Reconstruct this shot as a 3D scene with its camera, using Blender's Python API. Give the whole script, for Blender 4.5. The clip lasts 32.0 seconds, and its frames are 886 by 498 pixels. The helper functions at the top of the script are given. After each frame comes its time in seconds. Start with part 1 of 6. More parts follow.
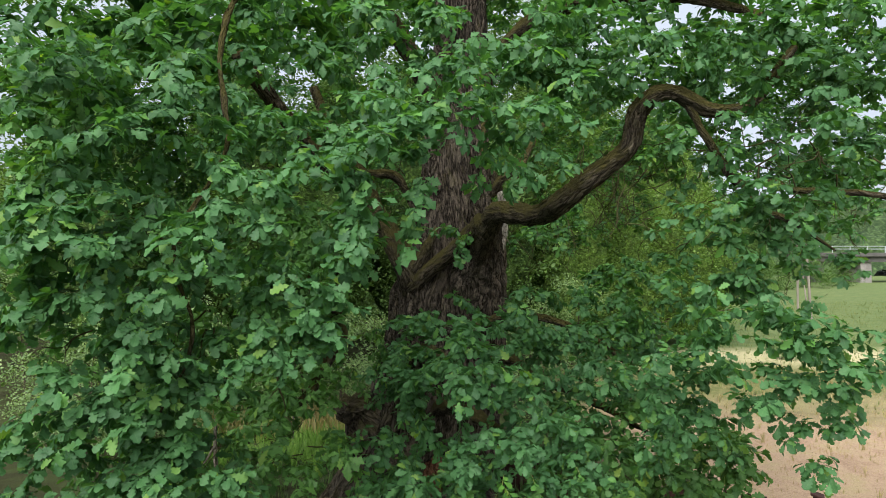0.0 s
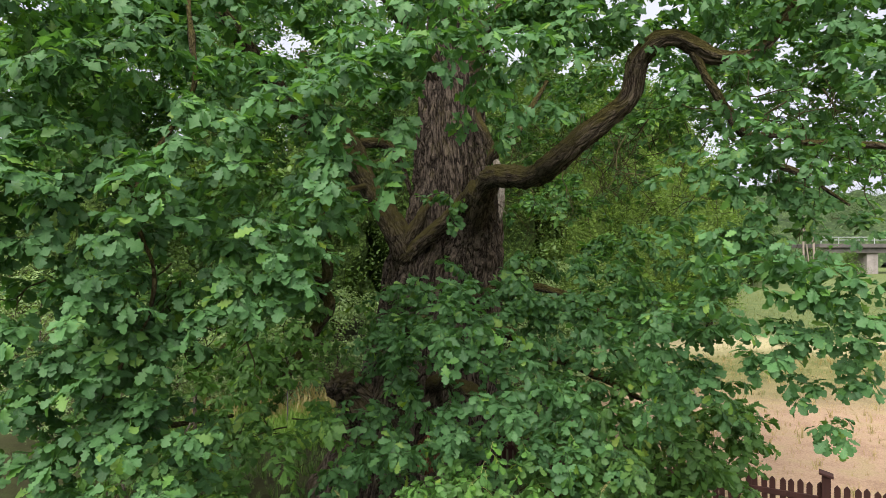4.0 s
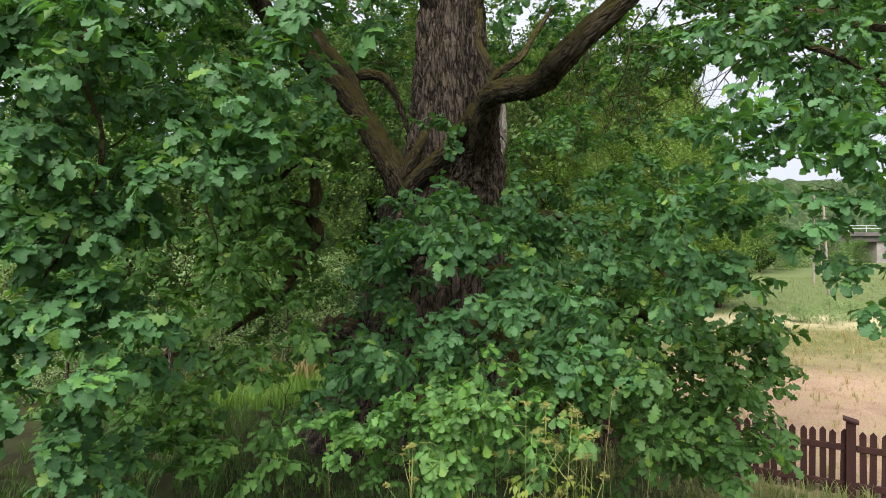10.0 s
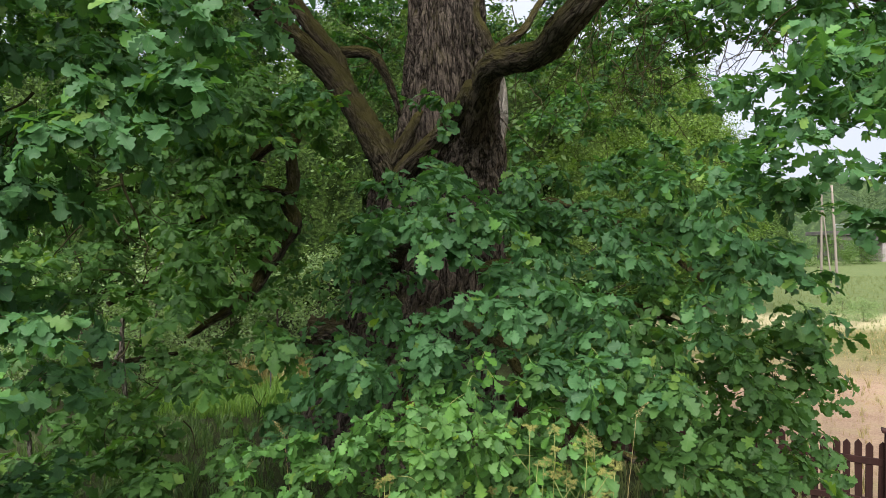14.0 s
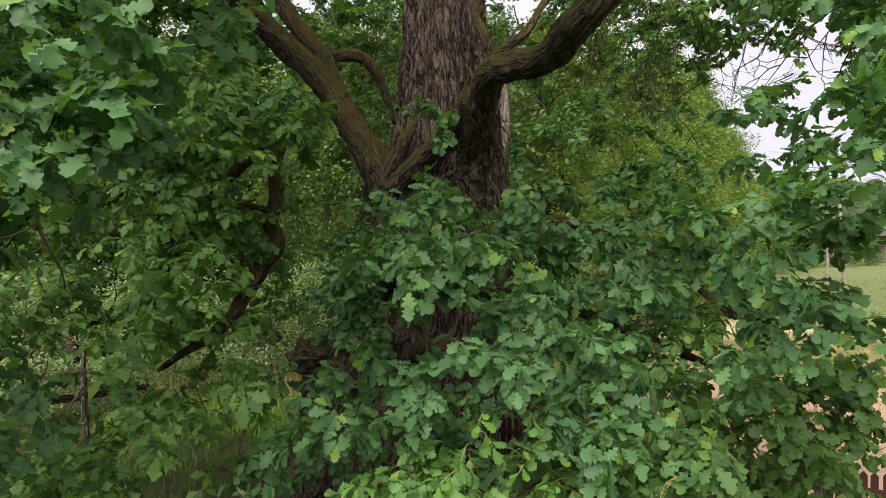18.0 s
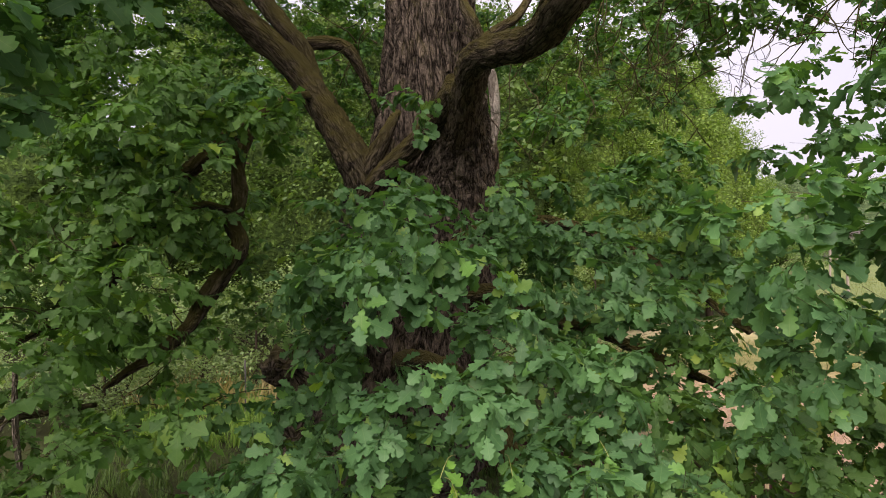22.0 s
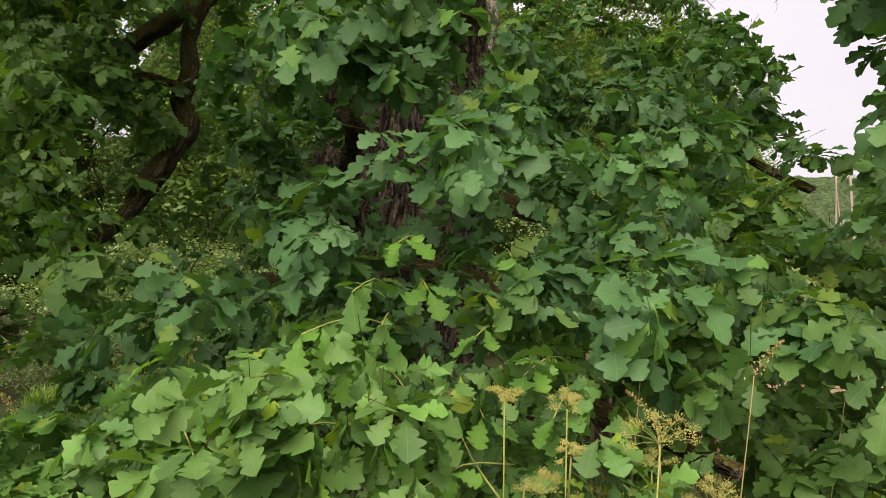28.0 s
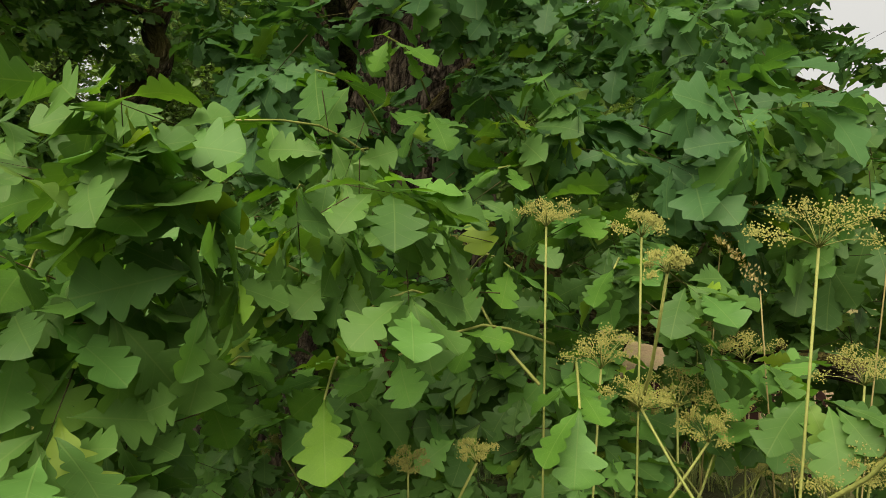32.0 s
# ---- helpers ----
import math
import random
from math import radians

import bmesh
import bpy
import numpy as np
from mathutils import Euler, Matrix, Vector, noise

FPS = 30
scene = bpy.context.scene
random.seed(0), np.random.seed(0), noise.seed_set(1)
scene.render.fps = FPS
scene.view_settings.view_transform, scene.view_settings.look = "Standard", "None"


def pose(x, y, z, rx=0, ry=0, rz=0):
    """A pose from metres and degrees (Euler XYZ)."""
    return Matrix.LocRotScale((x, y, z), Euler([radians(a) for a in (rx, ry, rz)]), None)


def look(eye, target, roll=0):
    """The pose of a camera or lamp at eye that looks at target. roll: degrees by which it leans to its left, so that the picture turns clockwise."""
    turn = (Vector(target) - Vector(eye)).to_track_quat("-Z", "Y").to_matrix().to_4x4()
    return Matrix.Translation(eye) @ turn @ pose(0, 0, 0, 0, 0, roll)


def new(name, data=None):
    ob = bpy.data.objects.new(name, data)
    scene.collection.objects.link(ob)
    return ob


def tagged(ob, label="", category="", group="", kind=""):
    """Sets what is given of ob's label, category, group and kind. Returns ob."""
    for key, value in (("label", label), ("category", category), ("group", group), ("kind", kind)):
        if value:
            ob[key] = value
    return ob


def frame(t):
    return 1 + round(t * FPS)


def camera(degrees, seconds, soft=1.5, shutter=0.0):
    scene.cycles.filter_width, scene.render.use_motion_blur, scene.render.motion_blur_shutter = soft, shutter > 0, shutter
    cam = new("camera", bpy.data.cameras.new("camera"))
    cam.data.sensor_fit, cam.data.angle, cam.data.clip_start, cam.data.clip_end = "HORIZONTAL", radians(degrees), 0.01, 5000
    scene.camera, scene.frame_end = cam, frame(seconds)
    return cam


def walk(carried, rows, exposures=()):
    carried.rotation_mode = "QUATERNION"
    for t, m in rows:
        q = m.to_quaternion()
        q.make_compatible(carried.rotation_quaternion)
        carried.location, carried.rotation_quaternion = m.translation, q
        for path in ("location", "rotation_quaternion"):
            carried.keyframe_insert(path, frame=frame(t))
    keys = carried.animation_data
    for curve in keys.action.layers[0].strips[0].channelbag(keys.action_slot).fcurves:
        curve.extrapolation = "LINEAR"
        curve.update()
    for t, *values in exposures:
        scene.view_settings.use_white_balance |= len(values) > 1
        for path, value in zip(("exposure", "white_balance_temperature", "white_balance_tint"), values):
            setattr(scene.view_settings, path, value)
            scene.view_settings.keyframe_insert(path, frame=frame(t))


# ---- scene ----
cam = camera(70, 32.0, soft=0.75)
PATH = [
    (0.0, look((0.012, -8.450, 3.511), (0.027, -6.451, 3.550))),
    (0.5, look((0.024, -8.367, 3.485), (0.038, -6.367, 3.522))),
    (1.0, look((0.039, -8.302, 3.455), (0.051, -6.303, 3.491))),
    (1.5, look((0.051, -8.269, 3.428), (0.061, -6.269, 3.461))),
    (2.0, look((0.069, -8.239, 3.391), (0.077, -6.239, 3.421))),
    (2.5, look((0.092, -8.206, 3.355), (0.100, -6.206, 3.381))),
    (3.0, look((0.109, -8.186, 3.326), (0.116, -6.186, 3.348))),
    (3.5, look((0.128, -8.158, 3.283), (0.132, -6.158, 3.302))),
    (5.5, look((0.184, -8.078, 3.044), (0.183, -6.078, 3.059))),
    (6.0, look((0.192, -8.056, 2.978), (0.190, -6.056, 2.992))),
    (6.5, look((0.198, -8.041, 2.916), (0.195, -6.041, 2.927))),
    (7.0, look((0.204, -8.002, 2.849), (0.200, -6.002, 2.859))),
    (7.5, look((0.209, -7.964, 2.794), (0.204, -5.964, 2.800))),
    (8.0, look((0.211, -7.924, 2.741), (0.204, -5.924, 2.745))),
    (8.5, look((0.217, -7.868, 2.694), (0.208, -5.868, 2.697))),
    (9.0, look((0.222, -7.802, 2.640), (0.210, -5.802, 2.641))),
    (9.5, look((0.227, -7.731, 2.581), (0.213, -5.732, 2.580))),
    (10.0, look((0.233, -7.658, 2.535), (0.217, -5.658, 2.532))),
    (10.5, look((0.242, -7.580, 2.512), (0.224, -5.580, 2.509))),
    (11.0, look((0.254, -7.485, 2.517), (0.234, -5.485, 2.514))),
    (11.5, look((0.266, -7.393, 2.513), (0.247, -5.393, 2.509))),
    (12.0, look((0.284, -7.294, 2.494), (0.263, -5.294, 2.490))),
    (12.5, look((0.301, -7.206, 2.479), (0.277, -5.206, 2.474))),
    (13.0, look((0.307, -7.112, 2.470), (0.283, -5.112, 2.464))),
    (13.5, look((0.308, -7.034, 2.469), (0.285, -5.035, 2.463))),
    (15.5, look((0.327, -6.761, 2.528), (0.306, -4.761, 2.525))),
    (16.0, look((0.329, -6.714, 2.553), (0.309, -4.714, 2.550))),
    (16.5, look((0.335, -6.672, 2.580), (0.314, -4.672, 2.577))),
    (17.0, look((0.344, -6.616, 2.607), (0.320, -4.616, 2.602))),
    (17.5, look((0.347, -6.558, 2.629), (0.322, -4.558, 2.623))),
    (18.0, look((0.356, -6.502, 2.655), (0.328, -4.502, 2.649))),
    (18.5, look((0.368, -6.456, 2.687), (0.339, -4.456, 2.681))),
    (19.0, look((0.375, -6.414, 2.695), (0.346, -4.414, 2.688))),
    (19.5, look((0.391, -6.373, 2.690), (0.363, -4.373, 2.682))),
    (20.0, look((0.411, -6.319, 2.687), (0.382, -4.319, 2.677))),
    (20.5, look((0.431, -6.257, 2.690), (0.400, -4.257, 2.679))),
    (21.0, look((0.447, -6.161, 2.691), (0.415, -4.161, 2.678))),
    (21.5, look((0.475, -6.095, 2.694), (0.444, -4.095, 2.681))),
    (22.0, look((0.498, -6.017, 2.692), (0.469, -4.017, 2.681))),
    (22.5, look((0.528, -5.926, 2.694), (0.500, -3.927, 2.683))),
    (23.0, look((0.549, -5.824, 2.681), (0.523, -3.824, 2.672))),
    (23.5, look((0.563, -5.723, 2.644), (0.537, -3.723, 2.633))),
    (24.0, look((0.564, -5.599, 2.600), (0.543, -3.599, 2.589))),
    (24.5, look((0.570, -5.478, 2.550), (0.549, -3.478, 2.537))),
    (26.5, look((0.585, -5.310, 2.162), (0.566, -3.310, 2.158))),
    (27.0, look((0.580, -5.310, 2.080), (0.557, -3.310, 2.078))),
    (27.5, look((0.569, -5.313, 2.002), (0.543, -3.313, 2.000))),
    (28.0, look((0.570, -5.287, 1.939), (0.541, -3.287, 1.935))),
    (28.5, look((0.561, -5.241, 1.886), (0.531, -3.241, 1.880))),
    (29.0, look((0.569, -5.178, 1.810), (0.539, -3.178, 1.803))),
    (29.5, look((0.575, -5.132, 1.722), (0.550, -3.132, 1.715))),
    (30.0, look((0.581, -5.074, 1.667), (0.558, -3.074, 1.661))),
    (30.5, look((0.579, -5.027, 1.602), (0.555, -3.027, 1.597))),
    (31.0, look((0.565, -4.970, 1.580), (0.541, -2.970, 1.574))),
    (31.5, look((0.558, -4.922, 1.623), (0.534, -2.922, 1.616))),
    (32.0, look((0.552, -4.909, 1.648), (0.528, -2.909, 1.640))),
]
walk(cam, PATH, ((0.0, 0.82, 6200, 10), (3.0, 0.96, 6550, 17), (6.0, 0.97, 6450, 18), (10.0, 1.02, 6350, 17), (13.0, 1.00, 6200, 16), (18.0, 1.00, 6750, 24), (24.0, 1.00, 6950, 29), (28.0, 1.00, 7350, 23), (32.0, 0.70, 7850, 8)))

# ---------------------------------------------------------------- light
SUN_ELEV, SUN_TURN = radians(50), radians(200)
world = bpy.data.worlds.new("overcast_sky")
scene.world = world
world.use_nodes = True
wn = world.node_tree.nodes
wl = world.node_tree.links
sky = wn.new("ShaderNodeTexSky")
sky.sky_type = "NISHITA"
sky.sun_disc = False
sky.sun_elevation, sky.sun_rotation = SUN_ELEV, SUN_TURN
sky.air_density, sky.dust_density, sky.ozone_density = 1.0, 4.0, 1.0
# a thin even cloud cover veils the blue
wcoord = wn.new("ShaderNodeTexCoord")
cloud = wn.new("ShaderNodeTexNoise")
cloud.inputs["Scale"].default_value = 1.6
cloud.inputs["Detail"].default_value = 6.0
wl.new(wcoord.outputs["Generated"], cloud.inputs["Vector"])
cramp = wn.new("ShaderNodeMapRange")
cramp.inputs["From Min"].default_value, cramp.inputs["From Max"].default_value = 0.35, 0.65
cramp.inputs["To Min"].default_value, cramp.inputs["To Max"].default_value = 0.72, 0.92
wl.new(cloud.outputs["Fac"], cramp.inputs["Value"])
wmix = wn.new("ShaderNodeMixRGB")
wmix.inputs["Color2"].default_value = (8.6, 9.2, 10.2, 1)
wl.new(cramp.outputs["Result"], wmix.inputs["Fac"])
wl.new(sky.outputs["Color"], wmix.inputs["Color1"])
wl.new(wmix.outputs["Color"], wn["Background"].inputs["Color"])
wn["Background"].inputs["Strength"].default_value = 0.056

sun_data = bpy.data.lights.new("sun", "SUN")
sun_data.energy, sun_data.angle, sun_data.color = 5.2, radians(70), (1.0, 0.96, 0.9)
sun = new("sun", sun_data)
sun_way = Vector((math.sin(SUN_TURN) * math.cos(SUN_ELEV), math.cos(SUN_TURN) * math.cos(SUN_ELEV), math.sin(SUN_ELEV)))
sun.matrix_world = look(sun_way * 60, (0, 0, 0))

# ---------------------------------------------------------------- materials


def material(name):
    m = bpy.data.materials.new(name)
    m.use_nodes = True
    nt = m.node_tree
    return m, nt.nodes, nt.links, nt.nodes["Principled BSDF"]


def noise_node(nodes, links, scale, detail=4.0, rough=0.55, coord="Object", stretch=None):
    tc = nodes.new("ShaderNodeTexCoord")
    n = nodes.new("ShaderNodeTexNoise")
    n.inputs["Scale"].default_value, n.inputs["Detail"].default_value, n.inputs["Roughness"].default_value = scale, detail, rough
    if stretch:
        mp = nodes.new("ShaderNodeMapping")
        mp.inputs["Scale"].default_value = stretch
        links.new(tc.outputs[coord], mp.inputs["Vector"])
        links.new(mp.outputs["Vector"], n.inputs["Vector"])
    else:
        links.new(tc.outputs[coord], n.inputs["Vector"])
    return n.outputs["Fac"]


def ramp(nodes, links, source, stops):
    r = nodes.new("ShaderNodeValToRGB")
    while len(r.color_ramp.elements) < len(stops):
        r.color_ramp.elements.new(0.5)
    for e, (p, c) in zip(r.color_ramp.elements, stops):
        e.position, e.color = p, (*c, 1)
    links.new(source, r.inputs["Fac"])
    return r.outputs["Color"]


def mix(nodes, links, kind, fac, a, b):
    m = nodes.new("ShaderNodeMixRGB")
    m.blend_type = kind
    for socket, v in (("Fac", fac), ("Color1", a), ("Color2", b)):
        if isinstance(v, (int, float)):
            m.inputs[socket].default_value = v
        elif isinstance(v, tuple):
            m.inputs[socket].default_value = (*v, 1)
        else:
            links.new(v, m.inputs[socket])
    return m.outputs["Color"]


def bump(nodes, links, height, strength, distance, bsdf):
    b = nodes.new("ShaderNodeBump")
    b.inputs["Strength"].default_value, b.inputs["Distance"].default_value = strength, distance
    links.new(height, b.inputs["Height"])
    links.new(b.outputs["Normal"], bsdf.inputs["Normal"])


def leaf_material(name, dark, light, tip, translucent=0.35, veins=True, rough=0.52, single=False, gloss=0.30):
    """Leaf: colour varies from leaf to leaf and over the blade, with pale veins and light that shines through."""
    m, n, l, p = material(name)
    geo = n.new("ShaderNodeNewGeometry")
    info = n.new("ShaderNodeObjectInfo")
    col = ramp(n, l, info.outputs["Random"] if single else geo.outputs["Random Per Island"], [(0.0, dark), (0.75, light), (0.93, light), (1.0, tip)])
    patch = noise_node(n, l, 2.2, 2.0)
    col = mix(n, l, "MULTIPLY", 0.55, col, ramp(n, l, patch, [(0.3, (0.66, 0.7, 0.7)), (0.7, (1.2, 1.15, 1.0))]))
    fine = noise_node(n, l, 60.0, 3.0)
    col = mix(n, l, "MULTIPLY", 0.35, col, ramp(n, l, fine, [(0.3, (0.75, 0.8, 0.7)), (0.7, (1.15, 1.1, 1.1))]))
    if veins:
        uv = n.new("ShaderNodeUVMap")
        sep = n.new("ShaderNodeSeparateXYZ")
        l.new(uv.outputs["UV"], sep.inputs["Vector"])
        off = n.new("ShaderNodeMath"); off.operation = "ABSOLUTE"
        l.new(sep.outputs["X"], off.inputs[0])
        rib = n.new("ShaderNodeMapRange")
        rib.inputs["From Min"].default_value, rib.inputs["From Max"].default_value = 0.004, 0.012
        rib.inputs["To Min"].default_value, rib.inputs["To Max"].default_value = 1.0, 0.0
        l.new(off.outputs[0], rib.inputs["Value"])
        slope = n.new("ShaderNodeMath"); slope.operation = "MULTIPLY_ADD"
        slope.inputs[1].default_value = -0.8
        l.new(off.outputs[0], slope.inputs[0]); l.new(sep.outputs["Y"], slope.inputs[2])
        wave = n.new("ShaderNodeMath"); wave.operation = "PINGPONG"; wave.inputs[1].default_value = 0.075
        l.new(slope.outputs[0], wave.inputs[0])
        side = n.new("ShaderNodeMapRange")
        side.inputs["From Min"].default_value, side.inputs["From Max"].default_value = 0.0015, 0.006
        side.inputs["To Min"].default_value, side.inputs["To Max"].default_value = 0.55, 0.0
        l.new(wave.outputs[0], side.inputs["Value"])
        both = n.new("ShaderNodeMath"); both.operation = "MAXIMUM"
        l.new(rib.outputs["Result"], both.inputs[0]); l.new(side.outputs["Result"], both.inputs[1])
        pale = mix(n, l, "MIX", 0.5, light, (0.30, 0.36, 0.14))
        amount = n.new("ShaderNodeMath"); amount.operation = "MULTIPLY"; amount.inputs[1].default_value = 0.24
        l.new(both.outputs[0], amount.inputs[0])
        col = mix(n, l, "MIX", amount.outputs[0], col, pale)
        bump(n, l, both.outputs[0], 0.2, 0.001, p)
    l.new(col, p.inputs["Base Color"])
    p.inputs["Roughness"].default_value = rough
    p.inputs["Specular IOR Level"].default_value = gloss
    tr = n.new("ShaderNodeBsdfTranslucent")
    tcol = mix(n, l, "MULTIPLY", 1.0, col, (1.25, 1.35, 0.45))
    l.new(tcol, tr.inputs["Color"])
    ms = n.new("ShaderNodeMixShader")
    ms.inputs["Fac"].default_value = translucent
    l.new(p.outputs["BSDF"], ms.inputs[1]); l.new(tr.outputs["BSDF"], ms.inputs[2])
    l.new(ms.outputs["Shader"], n["Material Output"].inputs["Surface"])
    return m


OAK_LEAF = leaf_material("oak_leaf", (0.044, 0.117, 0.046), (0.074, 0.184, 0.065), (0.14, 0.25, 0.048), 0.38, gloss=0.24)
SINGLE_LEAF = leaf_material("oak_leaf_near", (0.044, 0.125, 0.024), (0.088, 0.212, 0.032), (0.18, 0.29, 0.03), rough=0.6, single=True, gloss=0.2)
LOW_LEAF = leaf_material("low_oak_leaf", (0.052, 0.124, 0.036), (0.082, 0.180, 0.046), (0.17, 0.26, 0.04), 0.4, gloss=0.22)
# the stronger light on the left boughs is put into this leaf colour
SUNLIT_LEAF = leaf_material("sunlit_oak_leaf", (0.058, 0.138, 0.038), (0.102, 0.226, 0.054), (0.20, 0.32, 0.045), 0.38, gloss=0.26)
# young leaves; the colour also stands in for light on boughs H and J
YOUNG_LIT_LEAF = leaf_material("young_lit_oak_leaf", (0.070, 0.180, 0.048), (0.112, 0.262, 0.060), (0.22, 0.36, 0.04), 0.4)
FAR_LEAF = leaf_material("wood_leaf", (0.045, 0.095, 0.022), (0.09, 0.165, 0.035), (0.15, 0.22, 0.05), 0.3, False)
BIRCH_LEAF = leaf_material("birch_leaf", (0.075, 0.145, 0.030), (0.14, 0.24, 0.048), (0.22, 0.31, 0.075), 0.4, False)
# duller than wood_leaf: the slope's light and haze are put into the colour
HILL_LEAF = leaf_material("hill_wood_leaf", (0.045, 0.082, 0.034), (0.075, 0.122, 0.048), (0.11, 0.155, 0.06), 0.2, False, 0.8)
SHRUB_LEAF = leaf_material("shrub_leaf", (0.12, 0.20, 0.085), (0.20, 0.30, 0.12), (0.28, 0.37, 0.17), 0.3, False)
HERB_LEAF = leaf_material("herb_leaf", (0.10, 0.17, 0.03), (0.22, 0.28, 0.05), (0.36, 0.38, 0.07), 0.35, False)



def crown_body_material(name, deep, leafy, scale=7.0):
    """The inside of a crown, seen between its outer leaves: small leaf tufts, the gap shade between them painted dark.
    """
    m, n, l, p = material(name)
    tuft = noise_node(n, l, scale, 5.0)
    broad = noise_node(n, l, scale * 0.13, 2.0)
    # deep is the shade of the gaps, painted in between the tufts
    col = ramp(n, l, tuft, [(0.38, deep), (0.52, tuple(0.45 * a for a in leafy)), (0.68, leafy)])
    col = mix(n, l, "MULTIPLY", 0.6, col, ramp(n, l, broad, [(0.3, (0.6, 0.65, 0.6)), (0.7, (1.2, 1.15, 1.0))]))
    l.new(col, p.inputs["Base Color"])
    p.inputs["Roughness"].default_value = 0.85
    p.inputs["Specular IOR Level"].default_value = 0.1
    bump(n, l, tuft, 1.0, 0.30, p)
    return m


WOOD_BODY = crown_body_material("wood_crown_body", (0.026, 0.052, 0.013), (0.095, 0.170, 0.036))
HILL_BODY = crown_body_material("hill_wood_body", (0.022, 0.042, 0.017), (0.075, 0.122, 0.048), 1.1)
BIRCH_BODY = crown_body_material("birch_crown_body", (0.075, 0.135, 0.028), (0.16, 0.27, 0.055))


def bark_material(name, low, high, moss=0.4, coarse=20.0, moss_from=0.6):
    """Bark in plates and long cracks that run along the limb, with moss on what faces up."""
    m, n, l, p = material(name)
    at = n.new("ShaderNodeAttribute")
    at.attribute_name = "bark"

    def layer(scale, flat, detail):
        mp = n.new("ShaderNodeMapping")
        mp.inputs["Scale"].default_value = (1, 1, flat)
        l.new(at.outputs["Vector"], mp.inputs["Vector"])
        t = n.new("ShaderNodeTexNoise")
        t.inputs["Scale"].default_value, t.inputs["Detail"].default_value, t.inputs["Roughness"].default_value = scale, detail, 0.6
        t.inputs["Distortion"].default_value = 0.35
        l.new(mp.outputs["Vector"], t.inputs["Vector"])
        return t.outputs["Fac"]

    def crack(source, width):
        c = n.new("ShaderNodeMath"); c.operation = "SUBTRACT"; c.inputs[1].default_value = 0.5
        l.new(source, c.inputs[0])
        d = n.new("ShaderNodeMath"); d.operation = "ABSOLUTE"
        l.new(c.outputs[0], d.inputs[0])
        r = n.new("ShaderNodeMapRange")
        r.interpolation_type = "SMOOTHSTEP"
        r.inputs["From Max"].default_value = width
        l.new(d.outputs[0], r.inputs["Value"])
        return r.outputs["Result"]

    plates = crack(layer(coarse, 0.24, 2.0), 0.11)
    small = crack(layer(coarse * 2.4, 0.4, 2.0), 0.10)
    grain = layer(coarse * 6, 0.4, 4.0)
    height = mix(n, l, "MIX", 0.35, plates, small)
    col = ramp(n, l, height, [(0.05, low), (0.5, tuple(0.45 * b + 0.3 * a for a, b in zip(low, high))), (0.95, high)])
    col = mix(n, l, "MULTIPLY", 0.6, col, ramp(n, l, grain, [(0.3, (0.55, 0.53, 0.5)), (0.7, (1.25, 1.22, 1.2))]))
    broad = noise_node(n, l, 1.7, 4.0)
    col = mix(n, l, "MULTIPLY", 0.6, col, ramp(n, l, broad, [(0.3, (0.58, 0.54, 0.48)), (0.7, (1.15, 1.15, 1.15))]))
    geo = n.new("ShaderNodeNewGeometry")
    up = n.new("ShaderNodeSeparateXYZ")
    l.new(geo.outputs["Normal"], up.inputs["Vector"])
    patch = noise_node(n, l, 3.0, 6.0, 0.65)
    lift = n.new("ShaderNodeMath"); lift.operation = "MULTIPLY_ADD"; lift.inputs[1].default_value = 0.5
    l.new(up.outputs["Z"], lift.inputs[0]); l.new(patch, lift.inputs[2])
    mossy = n.new("ShaderNodeMapRange")
    mossy.inputs["From Min"].default_value, mossy.inputs["From Max"].default_value = moss_from, moss_from + 0.4
    mossy.inputs["To Max"].default_value = moss
    l.new(lift.outputs[0], mossy.inputs["Value"])
    col = mix(n, l, "MIX", mossy.outputs["Result"], col, (0.075, 0.066, 0.018))
    l.new(col, p.inputs["Base Color"])
    p.inputs["Roughness"].default_value = 0.93
    p.inputs["Specular IOR Level"].default_value = 0.12
    both = mix(n, l, "MIX", 0.15, height, grain)
    bump(n, l, both, 1.0, 0.045, p)
    return m


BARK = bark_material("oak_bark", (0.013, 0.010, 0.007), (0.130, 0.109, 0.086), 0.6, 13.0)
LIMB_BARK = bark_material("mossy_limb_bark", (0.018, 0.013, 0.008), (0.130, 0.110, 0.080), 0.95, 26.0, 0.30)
TWIG = bark_material("oak_twig", (0.045, 0.045, 0.018), (0.11, 0.10, 0.05), 0.3)
DEAD_WOOD = bark_material("bare_dead_wood", (0.28, 0.25, 0.21), (0.52, 0.48, 0.42), 0.0)
ROT_WOOD = bark_material("rotten_red_wood", (0.09, 0.035, 0.018), (0.28, 0.14, 0.08), 0.0)
PALE_TWIG = bark_material("bleached_twig", (0.12, 0.10, 0.075), (0.34, 0.30, 0.25), 0.1)
PINE_BARK = bark_material("wood_bark", (0.06, 0.045, 0.035), (0.2, 0.165, 0.135), 0.3)


